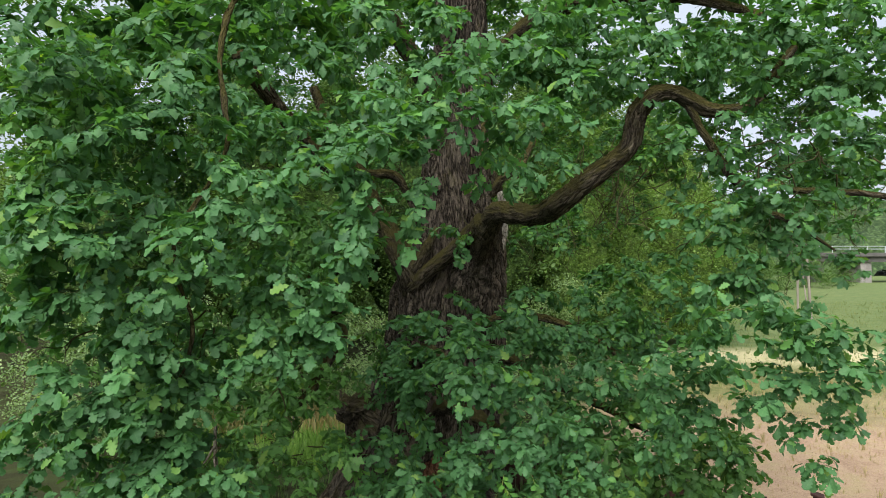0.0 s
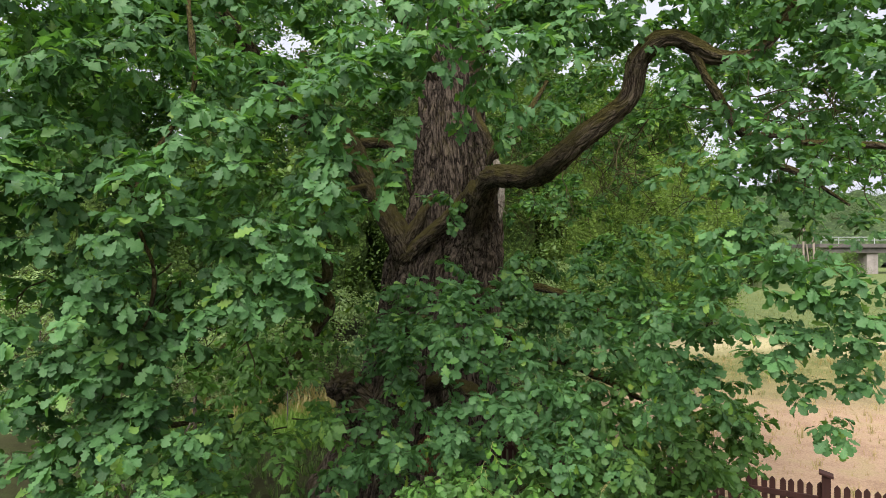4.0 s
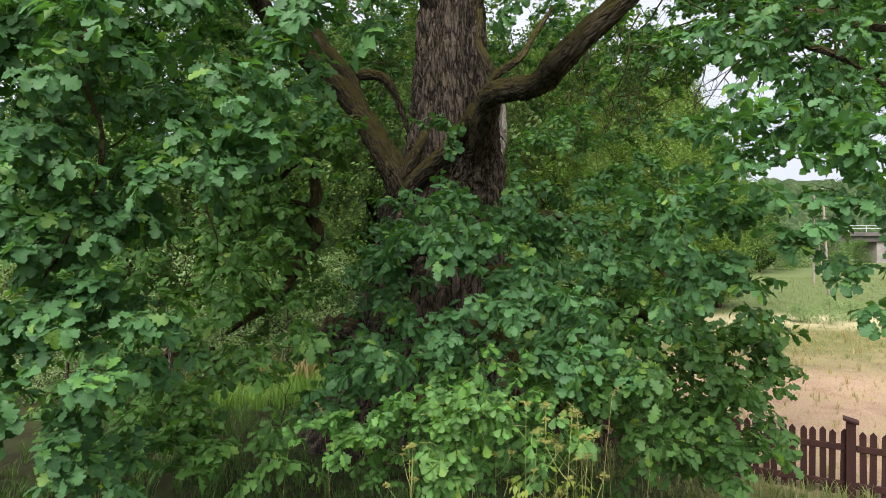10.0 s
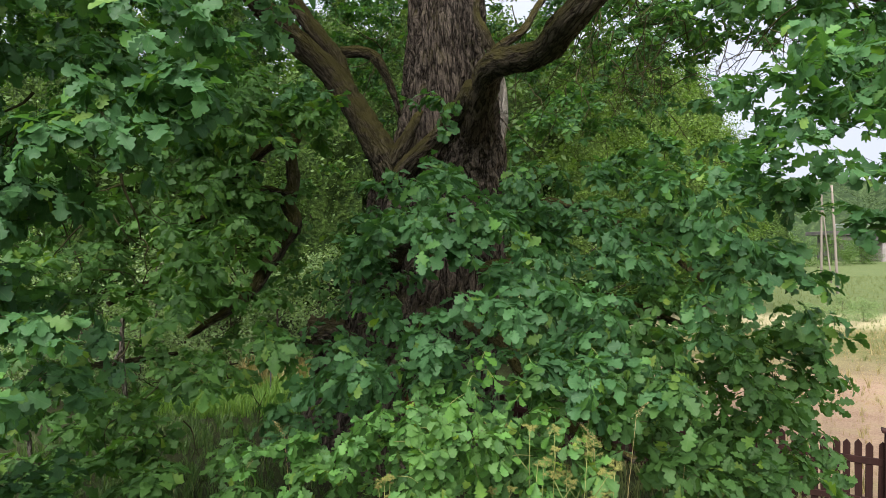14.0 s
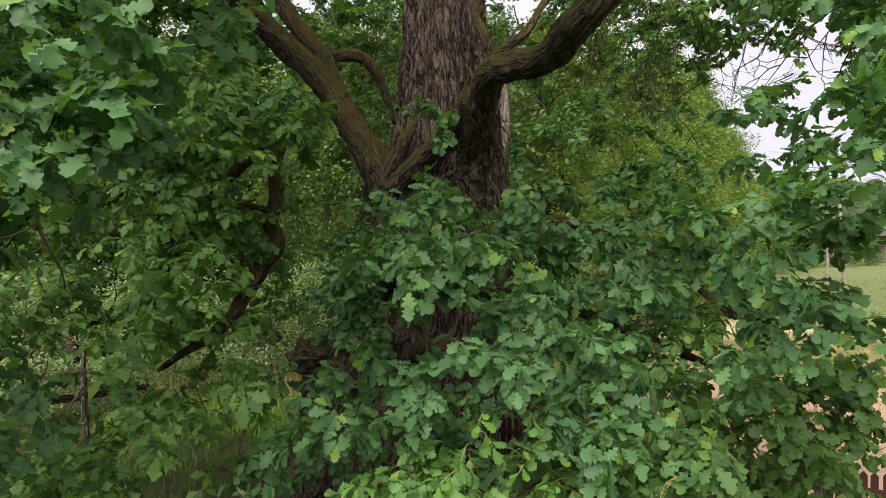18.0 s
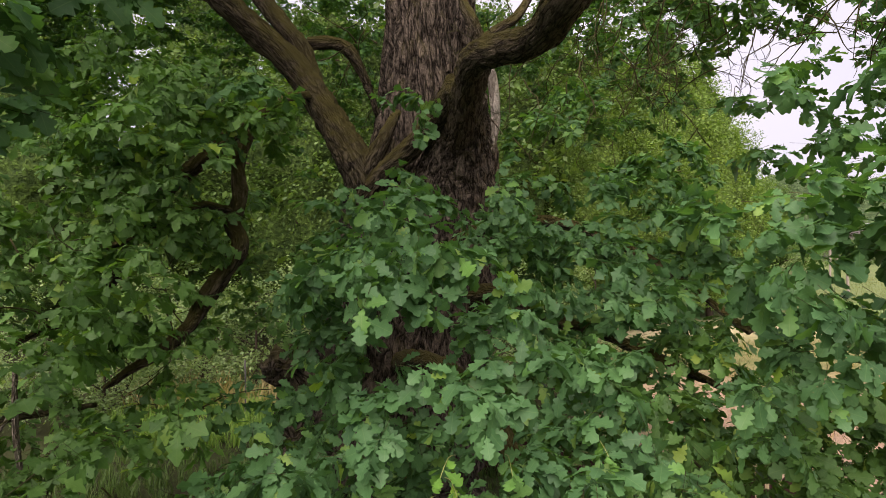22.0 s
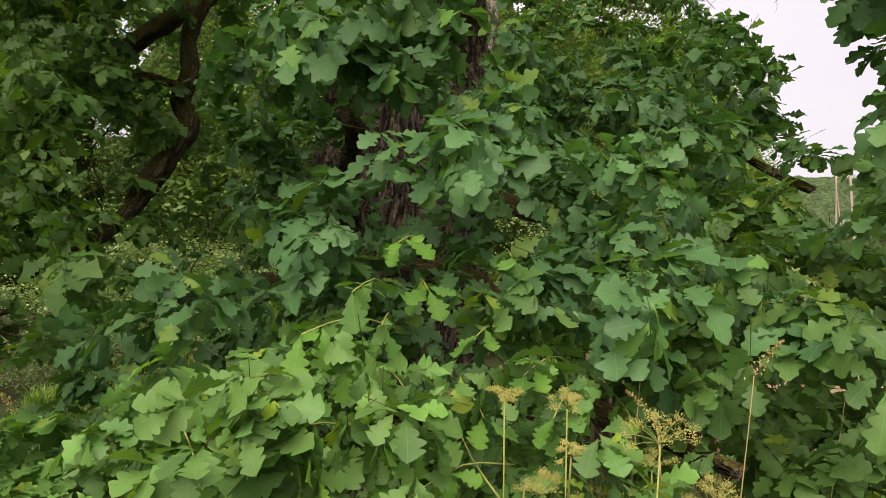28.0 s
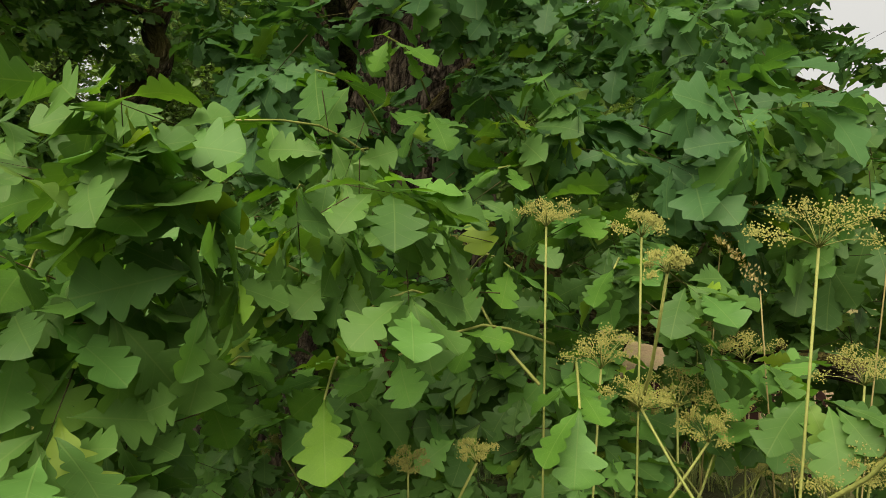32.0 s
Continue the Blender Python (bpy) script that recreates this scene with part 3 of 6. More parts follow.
def build_trunk():
    """The leaning trunk, flared at its foot, with deep bark furrows that run up it."""
    prof = ((-0.35, -0.55, 0.60, 1.30, 0.98), (0.2, -0.50, 0.60, 1.05, 0.90), (0.8, -0.36, 0.60, 0.90, 0.82), (1.5, -0.16, 0.60, 0.80, 0.78),
            (2.4, 0.02, 0.60, 0.77, 0.75), (3.1, 0.12, 0.60, 0.78, 0.72), (3.6, 0.26, 0.62, 0.66, 0.66), (4.1, 0.27, 0.66, 0.54, 0.58),
            (4.8, 0.25, 0.70, 0.45, 0.50), (6.0, 0.28, 0.8, 0.40, 0.44), (8.0, 0.4, 1.0, 0.33, 0.33), (10.0, 0.3, 1.2, 0.16, 0.16))
    prof = np.array(prof)
    zs = np.concatenate([np.linspace(-0.35, 5.6, 220), np.linspace(5.65, 10.0, 40)])
    sides = 200
    ang = np.linspace(0, 2 * np.pi, sides, endpoint=False)
    verts, marks = [], []
    for z in zs:
        cx, cy, rx, ry = (np.interp(z, prof[:, 0], prof[:, k]) for k in range(1, 5))
        for a in ang:
            x, y = math.cos(a), math.sin(a)
            lobes = 0.05 * math.sin(3 * a + 0.6 * z) + 0.035 * math.sin(5 * a - 0.9 * z + 1)
            flare = max(0, 0.9 - z) * 0.16 * (math.sin(4 * a + 0.5) + 0.5 * math.sin(7 * a))
            tw = a + 0.10 * z + 0.05 * noise.noise(Vector((x * 3, y * 3, z * 1.5)))
            q = Vector((math.cos(tw) * 5.6, math.sin(tw) * 5.6, z * 1.3))
            f1 = min(1.0, abs(noise.noise(q)) * 3.2)
            f2 = min(1.0, abs(noise.noise(Vector((q.x * 2.1, q.y * 2.1, q.z * 2.6)) + Vector((9, 0, 0)))) * 3.0)
            f3 = noise.noise(Vector((x * 1.6, y * 1.6, z * 1.3)))
            f4 = noise.noise(Vector((q.x * 5, q.y * 5, q.z * 9)))
            deep = 0.080 * f1 ** 0.7 + 0.036 * f2 - 0.08 + 0.06 * f3 + 0.007 * f4
            marks.append((math.cos(tw) * 0.75, math.sin(tw) * 0.75, z))
            k = min(1.0, rx / 0.5)
            verts.append((cx + x * (rx * (1 + lobes + flare) + deep * k), cy + y * (ry * (1 + lobes + flare) + deep * k), z))
    verts = np.array(verts)
    idx = np.arange(len(verts)).reshape(len(zs), sides)
    a, b = idx[:-1], idx[1:]
    quads = np.stack([a, np.roll(a, -1, 1), np.roll(b, -1, 1), b], -1).reshape(-1, 4)
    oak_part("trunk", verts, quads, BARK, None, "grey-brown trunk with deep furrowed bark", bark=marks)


build_trunk()


def limb(name, points, radii, label="", mat=None, sides=22, step=0.035, furrow=0.02, seed=1, rough=0.12):
    v, t = tube(points, radii, step, sides, rough, seed, furrow)
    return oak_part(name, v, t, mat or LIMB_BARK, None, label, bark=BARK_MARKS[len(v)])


limb("limb", [(0.0, 0.5, 2.7), (-0.28, 0.15, 3.18), (-0.41, 0.03, 3.46), (-0.67, 0.02, 3.90), (-0.99, 0.0, 4.38), (-1.52, -0.2, 4.86), (-1.80, -0.35, 5.16), (-2.3, -1.2, 5.9)],
                 [0.26, 0.23, 0.18, 0.145, 0.13, 0.115, 0.105, 0.08], "mossy low limb rising from the fork", seed=2, sides=40, step=0.025)
limb("limb", [(-0.70, 0.10, 3.85), (-0.84, 0.18, 4.22), (-0.99, 0.2, 4.63), (-1.4, 0.2, 5.17), (-1.7, 0.2, 5.9)], [0.12, 0.10, 0.09, 0.085, 0.06], seed=3)
limb("limb", [(-0.95, 0.3, 4.72), (-0.62, 0.4, 4.72), (-0.42, 0.5, 4.45), (-0.28, 0.6, 4.05)], [0.07, 0.07, 0.05, 0.03], seed=4, sides=12)
limb("limb", [(0.56, -0.45, 3.66), (0.64, -1.05, 3.99), (0.70, -1.45, 4.06), (1.01, -2.05, 3.98), (1.15, -2.55, 4.06), (1.37, -2.80, 4.25), (1.66, -2.98, 4.50), (1.72, -3.1, 4.80), (1.93, -3.2, 4.93), (2.3, -3.2, 4.78), (2.63, -3.2, 4.84), (2.95, -3.3, 5.28)],
                  [0.15, 0.130, 0.115, 0.105, 0.108, 0.095, 0.085, 0.08, 0.07, 0.055, 0.045, 0.03], "mossy arching limb with an elbow", seed=5, sides=40, step=0.025)
limb("limb_collar", [(0.42, 0.40, 0.5), (0.46, 0.32, 1.5), (0.51, 0.16, 2.6), (0.53, 0.00, 3.2), (0.57, -0.25, 3.62), (0.64, -0.70, 3.95)], [0.42, 0.42, 0.43, 0.39, 0.29, 0.15], "flared furrowed root of the arching limb", BARK, sides=70, step=0.025, furrow=0.028, seed=55, rough=0.10)
limb("ridge", [(-0.34, 0.02, 3.16), (-0.08, -0.15, 3.42), (0.18, -0.30, 3.62), (0.40, -0.55, 3.82), (0.55, -0.90, 3.99)], [0.12, 0.10, 0.10, 0.11, 0.12], "mossy ridge between the fork and the limb", seed=56, sides=24)
limb("branch", [(2.05, -3.2, 4.90), (2.28, -3.2, 4.50), (2.50, -3.2, 4.18), (2.80, -3.25, 4.16), (3.05, -3.2, 4.10), (3.72, -3.2, 4.06), (4.4, -3.3, 3.9)], [0.030, 0.034, 0.036, 0.032, 0.028, 0.022, 0.010], "dark crooked bare branch", seed=31, sides=10)
limb("branch", [(2.52, -3.2, 4.2), (2.62, -3.3, 3.95), (2.85, -3.35, 3.85), (3.2, -3.4, 3.6)], [0.03, 0.025, 0.02, 0.008], seed=32, sides=8)
limb("limb", [(-0.30, -0.05, 3.38), (-0.13, -0.12, 3.70), (0.0, -0.06, 3.96)], [0.09, 0.07, 0.03], "mossy limb grown against the trunk", seed=41, sides=20)
limb("limb", [(0.71, -0.20, 4.37), (0.81, -0.30, 4.55), (1.08, -0.30, 4.76), (1.26, -0.10, 5.08), (1.53, 0.20, 5.51)], [0.045, 0.05, 0.045, 0.035, 0.025], seed=42, sides=12)
limb("limb", [(0.80, -0.20, 4.42), (0.70, -0.22, 4.72), (0.60, -0.12, 4.95), (0.62, -0.05, 5.4)], [0.06, 0.055, 0.05, 0.035], seed=6, sides=14)
limb("limb", [(0.45, 0.6, 5.4), (0.8, 0.3, 6.3), (1.5, -0.5, 6.7), (2.6, -1.2, 6.6), (3.6, -1.6, 6.2)], [0.15, 0.13, 0.11, 0.08, 0.04], seed=7, sides=16)
limb("limb", [(0.2, 0.7, 5.4), (-0.6, -0.4, 6.6), (-1.0, -1.8, 6.6), (-1.4, -3.2, 6.3), (-1.8, -4.2, 5.6)], [0.14, 0.12, 0.10, 0.07, 0.03], seed=8, sides=16)
# drooping branches that leave the low limb
limb("branch", [(-0.85, -0.1, 4.10), (-1.02, -0.4, 3.99), (-1.09, -0.9, 3.72), (-1.13, -1.2, 3.36), (-1.09, -1.3, 3.05), (-1.13, -1.35, 2.86), (-1.06, -1.4, 2.68), (-1.26, -1.5, 2.33), (-1.40, -1.65, 2.06), (-1.8, -1.9, 1.75)],
     [0.04, 0.044, 0.048, 0.054, 0.062, 0.066, 0.064, 0.06, 0.05, 0.02], "bowed branch hanging down beside the trunk", seed=9, sides=14)
limb("branch", [(-1.10, -0.6, 3.88), (-1.35, -1.0, 3.50), (-1.61, -1.2, 3.18), (-1.83, -1.3, 2.85), (-2.06, -1.5, 2.32), (-2.5, -1.8, 2.0)], [0.07, 0.065, 0.06, 0.055, 0.045, 0.02], seed=10, sides=12)
limb("branch", [(-1.13, -1.35, 2.95), (-1.35, -1.45, 2.98), (-1.6, -1.6, 2.80), (-2.0, -1.8, 2.62)], [0.035, 0.03, 0.024, 0.01], seed=33, sides=8)
limb("branch", [(0.62, 0.0, 2.2), (0.95, -0.5, 2.28), (1.15, -1.0, 2.15), (1.5, -1.8, 2.1), (2.0, -2.6, 1.9)], [0.11, 0.08, 0.05, 0.035, 0.015], seed=11, sides=12)
limb("branch", [(0.4, -0.2, 2.6), (0.8, -0.9, 2.85), (1.3, -1.4, 2.85), (1.8, -1.8, 2.6), (2.2, -2.4, 2.2)], [0.08, 0.055, 0.04, 0.03, 0.015], seed=12, sides=12)
limb("branch", [(0.0, -0.1, 1.6), (0.35, -1.2, 1.8), (0.7, -2.3, 1.75), (0.9, -3.2, 1.5), (1.2, -3.9, 1.45)], [0.10, 0.08, 0.06, 0.045, 0.02], seed=13, sides=12)
limb("branch", [(-0.3, -0.1, 2.3), (-0.1, -1.2, 2.5), (0.1, -2.2, 2.5), (0.2, -3.1, 2.4)], [0.09, 0.07, 0.05, 0.03], seed=14, sides=12)
limb("branch", [(-1.4, -3.2, 6.3), (-1.62, -3.7, 5.2), (-1.45, -4.1, 4.3), (-1.7, -4.35, 3.6), (-1.55, -4.4, 3.0), (-1.9, -4.4, 2.3)], [0.03, 0.024, 0.018, 0.014, 0.011, 0.006], seed=15, sides=8)
# the burl low on the trunk
limb("burl", [(-0.70, 0.50, 0.95), (-0.95, 0.36, 1.20), (-1.10, 0.30, 1.42), (-1.22, 0.26, 1.45), (-1.30, 0.22, 1.32)], [0.22, 0.27, 0.27, 0.20, 0.07], "dark gnarled burl", BARK, seed=17, sides=46, step=0.02, furrow=0.05, rough=0.55)
limb("burl", [(-0.95, 0.30, 0.75), (-1.08, 0.22, 1.02), (-1.02, 0.2, 1.25)], [0.14, 0.18, 0.10], "dark gnarled burl", BARK, seed=27, sides=34, step=0.02, furrow=0.04, rough=0.5)
limb("dead_strip", [(0.90, 0.30, 3.62), (0.93, 0.26, 3.95), (0.89, 0.28, 4.35), (0.83, 0.38, 4.6)], [0.02, 0.05, 0.055, 0.025], "bare pale dead wood", DEAD_WOOD, 10, furrow=0.006, seed=18)
limb("snag", [(0.55, -0.08, 3.78), (0.72, -0.16, 3.88), (0.86, -0.14, 3.86), (0.97, -0.05, 3.74)], [0.018, 0.016, 0.012, 0.006], "bleached dead snag", PALE_TWIG, 8, furrow=0.002, seed=19)
limb("rot_patch", [(-0.10, -0.10, 0.35), (-0.05, -0.14, 0.7), (-0.02, -0.13, 1.0)], [0.10, 0.20, 0.08], "reddish rotten wood laid bare", ROT_WOOD, 16, furrow=0.02, seed=20)


# bleached dead boughs in the gloom under the low branches
limb("dead_bough", [(-2.17, -2.20, 1.97), (-2.17, -2.20, 1.61), (-2.14, -2.20, 1.33), (-2.07, -2.20, 1.05)], [0.016, 0.020, 0.018, 0.010], "bleached bare dead bough", PALE_TWIG, 7, step=0.05, furrow=0.003, seed=31, rough=0.3)
limb("dead_bough", [(-2.17, -2.20, 1.73), (-2.21, -2.20, 1.65), (-2.27, -2.20, 1.55), (-2.33, -2.20, 1.49)], [0.010, 0.012, 0.010, 0.006], "bleached bare dead bough", PALE_TWIG, 6, step=0.05, furrow=0.002, seed=32, rough=0.3)
limb("dead_bough", [(-2.65, -2.60, 1.24), (-2.61, -2.60, 1.12), (-2.60, -2.60, 1.00), (-2.49, -2.60, 0.95)], [0.012, 0.014, 0.012, 0.006], "bleached bare dead bough", PALE_TWIG, 6, step=0.05, furrow=0.002, seed=33, rough=0.3)
limb("dead_bough", [(-3.35, -1.60, 1.17), (-2.90, -1.60, 1.42), (-2.50, -1.60, 1.49), (-2.01, -1.60, 1.57)], [0.030, 0.034, 0.028, 0.018], "dark fallen dead bough", TWIG, 8, step=0.05, furrow=0.004, seed=34, rough=0.3)

# ---------------------------------------------------------------- oak foliage
BOUGHS = {}


def foliage_mass(bough, centre, size, density=1.0, hollow=0.35):
    """Leafy branchlets through an ellipsoid, thicker towards its outside, kept for one mesh per bough."""
    bough = "M" if bough == "G" and centre[2] > 3.75 else bough
    leaf = {"I": 0.068, "J": 0.072, "K": 0.17, "H": 0.09, "F": 0.088}.get(bough, 0.102)
    centre, size = np.array(centre), np.maximum(np.array(size), 0.08)
    area = 4 * np.pi * ((size[0] * size[1]) ** 1.6 / 3 + (size[0] * size[2]) ** 1.6 / 3 + (size[1] * size[2]) ** 1.6 / 3) ** (1 / 1.6)
    per = 3 if bough == "F" else 6
    n = max(2, int(area * 4.6 * density * (0.09 / leaf) ** 2 * 6 / per))
    d = RNG.normal(size=(n, 3))
    d /= np.linalg.norm(d, axis=1)[:, None]
    r = hollow + (1 - hollow) * RNG.random(n) ** 0.6
    start = centre + d * r[:, None] * size * (1 + 0.14 * RNG.normal(size=(n, 1)))
    way = np.arctan2(-d[:, 0], d[:, 1] - 0.6) + RNG.normal(0, 0.6, n)
    pitch = RNG.normal(-0.36, 0.28, n)
    run = min(leaf * 0.6, float(size.mean()) * 0.3)
    keep = BOUGHS.setdefault(bough, [[], [], [], []])
    for k in range(per):
        u = (k - per / 2) * run
        fan = np.where(k == per - 1, 0.0, (-1) ** k * 0.75) + RNG.normal(0, 0.25, n)
        ahead = np.stack([-np.sin(way) * np.cos(pitch), np.cos(way) * np.cos(pitch), np.sin(pitch) - 0.05 * k], 1)
        keep[0].append(start + ahead * u + RNG.normal(0, 0.025, (n, 3)))
        keep[1].append(way + fan)
        loose = 0.42 if bough in "CEIJ" else 0.29
        keep[2].append(np.stack([pitch + RNG.normal(0, loose, n), RNG.normal(0, loose, n)], 1))
        keep[3].append(np.full(n, leaf) * RNG.uniform(0.8, 1.15, n))


# slanting gaps between the low boughs, through which the grass by the fence and the trunk show: two ends and their half widths
LEAF_GAPS = (((0.84, -4.05, 1.62), (1.75, 0.0, 0.72), 0.055, 0.26),
             ((1.36, -3.10, 1.86), (2.48, 0.0, 0.95), 0.080, 0.22),
             ((0.30, -2.70, 2.22), (0.14, -0.7, 1.98), 0.13, 0.34))


def in_gap(p):
    hit = np.zeros(len(p), bool)
    for a, b, ra, rb in LEAF_GAPS:
        a, b = np.array(a), np.array(b)
        u = np.clip((p - a) @ (b - a) / ((b - a) @ (b - a)), 0, 1)
        hit |= np.linalg.norm(p - a - u[:, None] * (b - a), axis=1) < ra + (rb - ra) * u
    return hit


def grow_boughs():
    for bough, kept in BOUGHS.items():
        p, way, tilt, size = (np.concatenate(k) for k in kept)
        stay = ~in_gap(p)
        p, way, tilt, size = p[stay], way[stay], tilt[stay], size[stay]
        shapes = {"H": FAR_SPRAYS, "K": FAR_SPRAYS, "B": MID_SPRAYS, "D": MID_SPRAYS, "M": MID_SPRAYS, "J": YOUNG_LIT_SPRAYS, "I": FINE_SPRAYS}.get(bough[0], NEAR_SPRAYS)
        ob = scatter("foliage", shapes, p, way, tilt, size, [{"B": SUNLIT_LEAF, "E": LOW_LEAF, "I": LOW_LEAF, "J": LOW_LEAF}.get(bough, OAK_LEAF), YOUNG_LIT_LEAF, TWIG], oak, "lobed green oak leaves on thin shoots")
        ob.matrix_parent_inverse = Matrix.Translation(oak.location).inverted()


def bare_twigs(place, n, spread, length, seed, down=0.8):
    """Thin crooked twigs that hang from a bough, forked again and again."""
    rng = np.random.default_rng(seed)
    pieces = []
    for k in range(n):
        p = np.array(place) + rng.normal(0, 1, 3) * np.array(spread)
        way = rng.normal(0, 0.6, 3) + np.array((0, 0, -down))
        size = length * rng.uniform(0.5, 1.2)
        stack = [(p, way / np.linalg.norm(way), size, 0.008)]
        while stack:
            p, way, size, r = stack.pop()
            line = [p]
            for j in range(4):
                way = way + rng.normal(0, 0.28, 3)
                way /= np.linalg.norm(way)
                line.append(line[-1] + way * size / 4)
                if size > 0.22 and rng.random() < 0.75:
                    off = way + rng.normal(0, 0.7, 3)
                    stack.append((line[-1], off / np.linalg.norm(off), size * 0.45, r * 0.6))
            pieces.append(tube(line, [r, r * 0.85, r * 0.7, r * 0.5, r * 0.3], 5.0, 3, 0.0))
    v, t = join(pieces)
    tagged(oak_part("twig_spray", v, t, TWIG, None, "thin bare hanging twigs", False), kind="stuff")


bare_twigs((1.5, 0.6, 4.4), 30, (0.6, 0.5, 0.35), 0.8, 1)
bare_twigs((2.5, -0.4, 4.7), 34, (0.8, 0.8, 0.3), 0.9, 2)
bare_twigs((2.8, -3.2, 4.2), 26, (0.5, 0.2, 0.2), 0.55, 3)
bare_twigs((-0.5, 0.7, 4.5), 8, (0.3, 0.3, 0.3), 0.6, 4)
bare_twigs((-1.9, -1.6, 2.4), 16, (0.6, 0.4, 0.4), 0.6, 5, 0.5)
bare_twigs((-2.2, -2.2, 1.5), 10, (0.7, 0.4, 0.3), 0.6, 6, 0.4)
bare_twigs((-1.5, -4.2, 3.2), 10, (0.5, 0.15, 0.5), 0.35, 7, 0.6)
bare_twigs((1.2, -3.2, 1.5), 8, (0.3, 0.2, 0.12), 0.35, 8, 0.2)


foliage_mass('A', (-0.74, -4.30, 3.35), (0.18, 0.30, 0.27), 1)
foliage_mass('A', (-0.70, -4.35, 3.00), (0.14, 0.20, 0.11), 1)
foliage_mass('A', (-1.38, -4.30, 3.10), (0.34, 0.40, 0.31), 1)
foliage_mass('A', (-1.58, -4.30, 2.74), (0.23, 0.30, 0.14), 1)
foliage_mass('A', (-1.78, -4.00, 3.53), (0.31, 0.40, 0.22), 1)
foliage_mass('A', (-1.46, -3.70, 3.63), (0.41, 0.40, 0.24), 0.9)
foliage_mass('A', (-1.34, -4.50, 2.22), (0.14, 0.20, 0.11), 1)
foliage_mass('A', (-1.44, -4.60, 1.94), (0.11, 0.20, 0.11), 1)
foliage_mass('A', (-1.59, -4.40, 2.34), (0.16, 0.30, 0.14), 1)
foliage_mass('A', (-1.82, -4.00, 1.37), (0.19, 0.30, 0.16), 1)
foliage_mass('B', (-2.82, -1.90, 2.74), (0.84, 0.60, 0.47), 0.9)
foliage_mass('B', (-2.00, -1.60, 3.05), (0.78, 0.50, 0.39), 0.9)
foliage_mass('B', (-1.79, -1.70, 2.56), (0.46, 0.40, 0.38), 0.81)
foliage_mass('B', (-2.53, -2.00, 2.09), (1.03, 0.60, 0.46), 0.9)
foliage_mass('B', (-1.67, -1.70, 1.88), (0.65, 0.50, 0.38), 0.9)
foliage_mass('B', (-2.21, -1.80, 1.50), (0.48, 0.40, 0.32), 0.72)
foliage_mass('B', (-2.82, -2.20, 1.58), (0.59, 0.50, 0.40), 0.72)
foliage_mass('B', (-1.45, -1.40, 3.78), (0.40, 0.35, 0.26), 0.9)
foliage_mass('B', (-1.74, -2.80, 1.07), (0.26, 0.30, 0.22), 0.72)
foliage_mass('C', (0.32, -3.35, 2.62), (0.42, 0.30, 0.19), 0.9)
foliage_mass('C', (0.24, -2.90, 2.84), (0.34, 0.30, 0.14), 0.72)
foliage_mass('C', (-0.13, -2.60, 2.50), (0.27, 0.30, 0.32), 0.72)
foliage_mass('C', (0.60, -3.10, 2.46), (0.28, 0.30, 0.20), 0.81)
foliage_mass('C', (-0.46, -1.30, 1.94), (0.29, 0.30, 0.35), 0.63)
foliage_mass('C', (-0.44, -2.40, 1.57), (0.43, 0.35, 0.28), 0.9)
foliage_mass('C', (0.53, -3.70, 2.07), (0.34, 0.30, 0.20), 0.9)
foliage_mass('C', (-0.03, -3.20, 1.80), (0.27, 0.30, 0.20), 0.81)
foliage_mass('C', (0.77, -3.70, 1.82), (0.37, 0.35, 0.24), 0.9)
foliage_mass('C', (1.10, -3.60, 1.90), (0.35, 0.35, 0.25), 0.9)
foliage_mass('D', (1.27, -1.50, 2.96), (0.73, 0.40, 0.28), 0.9)
foliage_mass('D', (1.74, -1.80, 2.79), (0.58, 0.40, 0.37), 0.9)
foliage_mass('D', (1.73, -2.00, 2.32), (0.56, 0.40, 0.41), 0.9)
foliage_mass('D', (1.00, -2.30, 2.50), (0.29, 0.30, 0.24), 0.72)
foliage_mass('D', (1.72, -2.60, 1.98), (0.45, 0.40, 0.36), 0.9)
foliage_mass('J', (-0.15, -3.90, 1.43), (0.48, 0.25, 0.19), 0.9)
foliage_mass('J', (0.46, -3.90, 1.52), (0.39, 0.25, 0.22), 0.9)
foliage_mass('E', (1.05, -3.70, 1.55), (0.37, 0.35, 0.20), 0.72)
foliage_mass('E', (1.67, -3.20, 1.56), (0.47, 0.35, 0.31), 0.72)
foliage_mass('E', (2.30, -2.90, 1.60), (0.46, 0.35, 0.34), 0.81)
foliage_mass('E', (2.52, -2.90, 1.23), (0.29, 0.30, 0.29), 0.81)
foliage_mass('E', (1.50, -3.60, 1.27), (0.32, 0.30, 0.14), 0.63)
foliage_mass('F', (2.02, -4.50, 3.14), (0.42, 0.26, 0.26), 0.95)
foliage_mass('F', (2.46, -4.40, 3.01), (0.45, 0.35, 0.32), 0.95)
foliage_mass('F', (2.49, -4.40, 2.44), (0.24, 0.25, 0.32), 0.85)
foliage_mass('F', (2.22, -2.90, 3.10), (0.23, 0.30, 0.25), 0.85)
foliage_mass('F', (1.87, -3.80, 2.46), (0.20, 0.20, 0.16), 0.85)
foliage_mass('F', (1.61, -4.00, 2.19), (0.14, 0.20, 0.15), 0.85)
foliage_mass('G', (-0.54, -3.90, 4.71), (0.50, 0.40, 0.32), 0.95)
foliage_mass('G', (0.27, -4.00, 4.48), (0.63, 0.35, 0.31), 0.95)
foliage_mass('G', (-0.12, -4.30, 3.89), (0.33, 0.25, 0.17), 0.95)
foliage_mass('G', (-0.77, -4.40, 4.03), (0.41, 0.35, 0.24), 0.95)
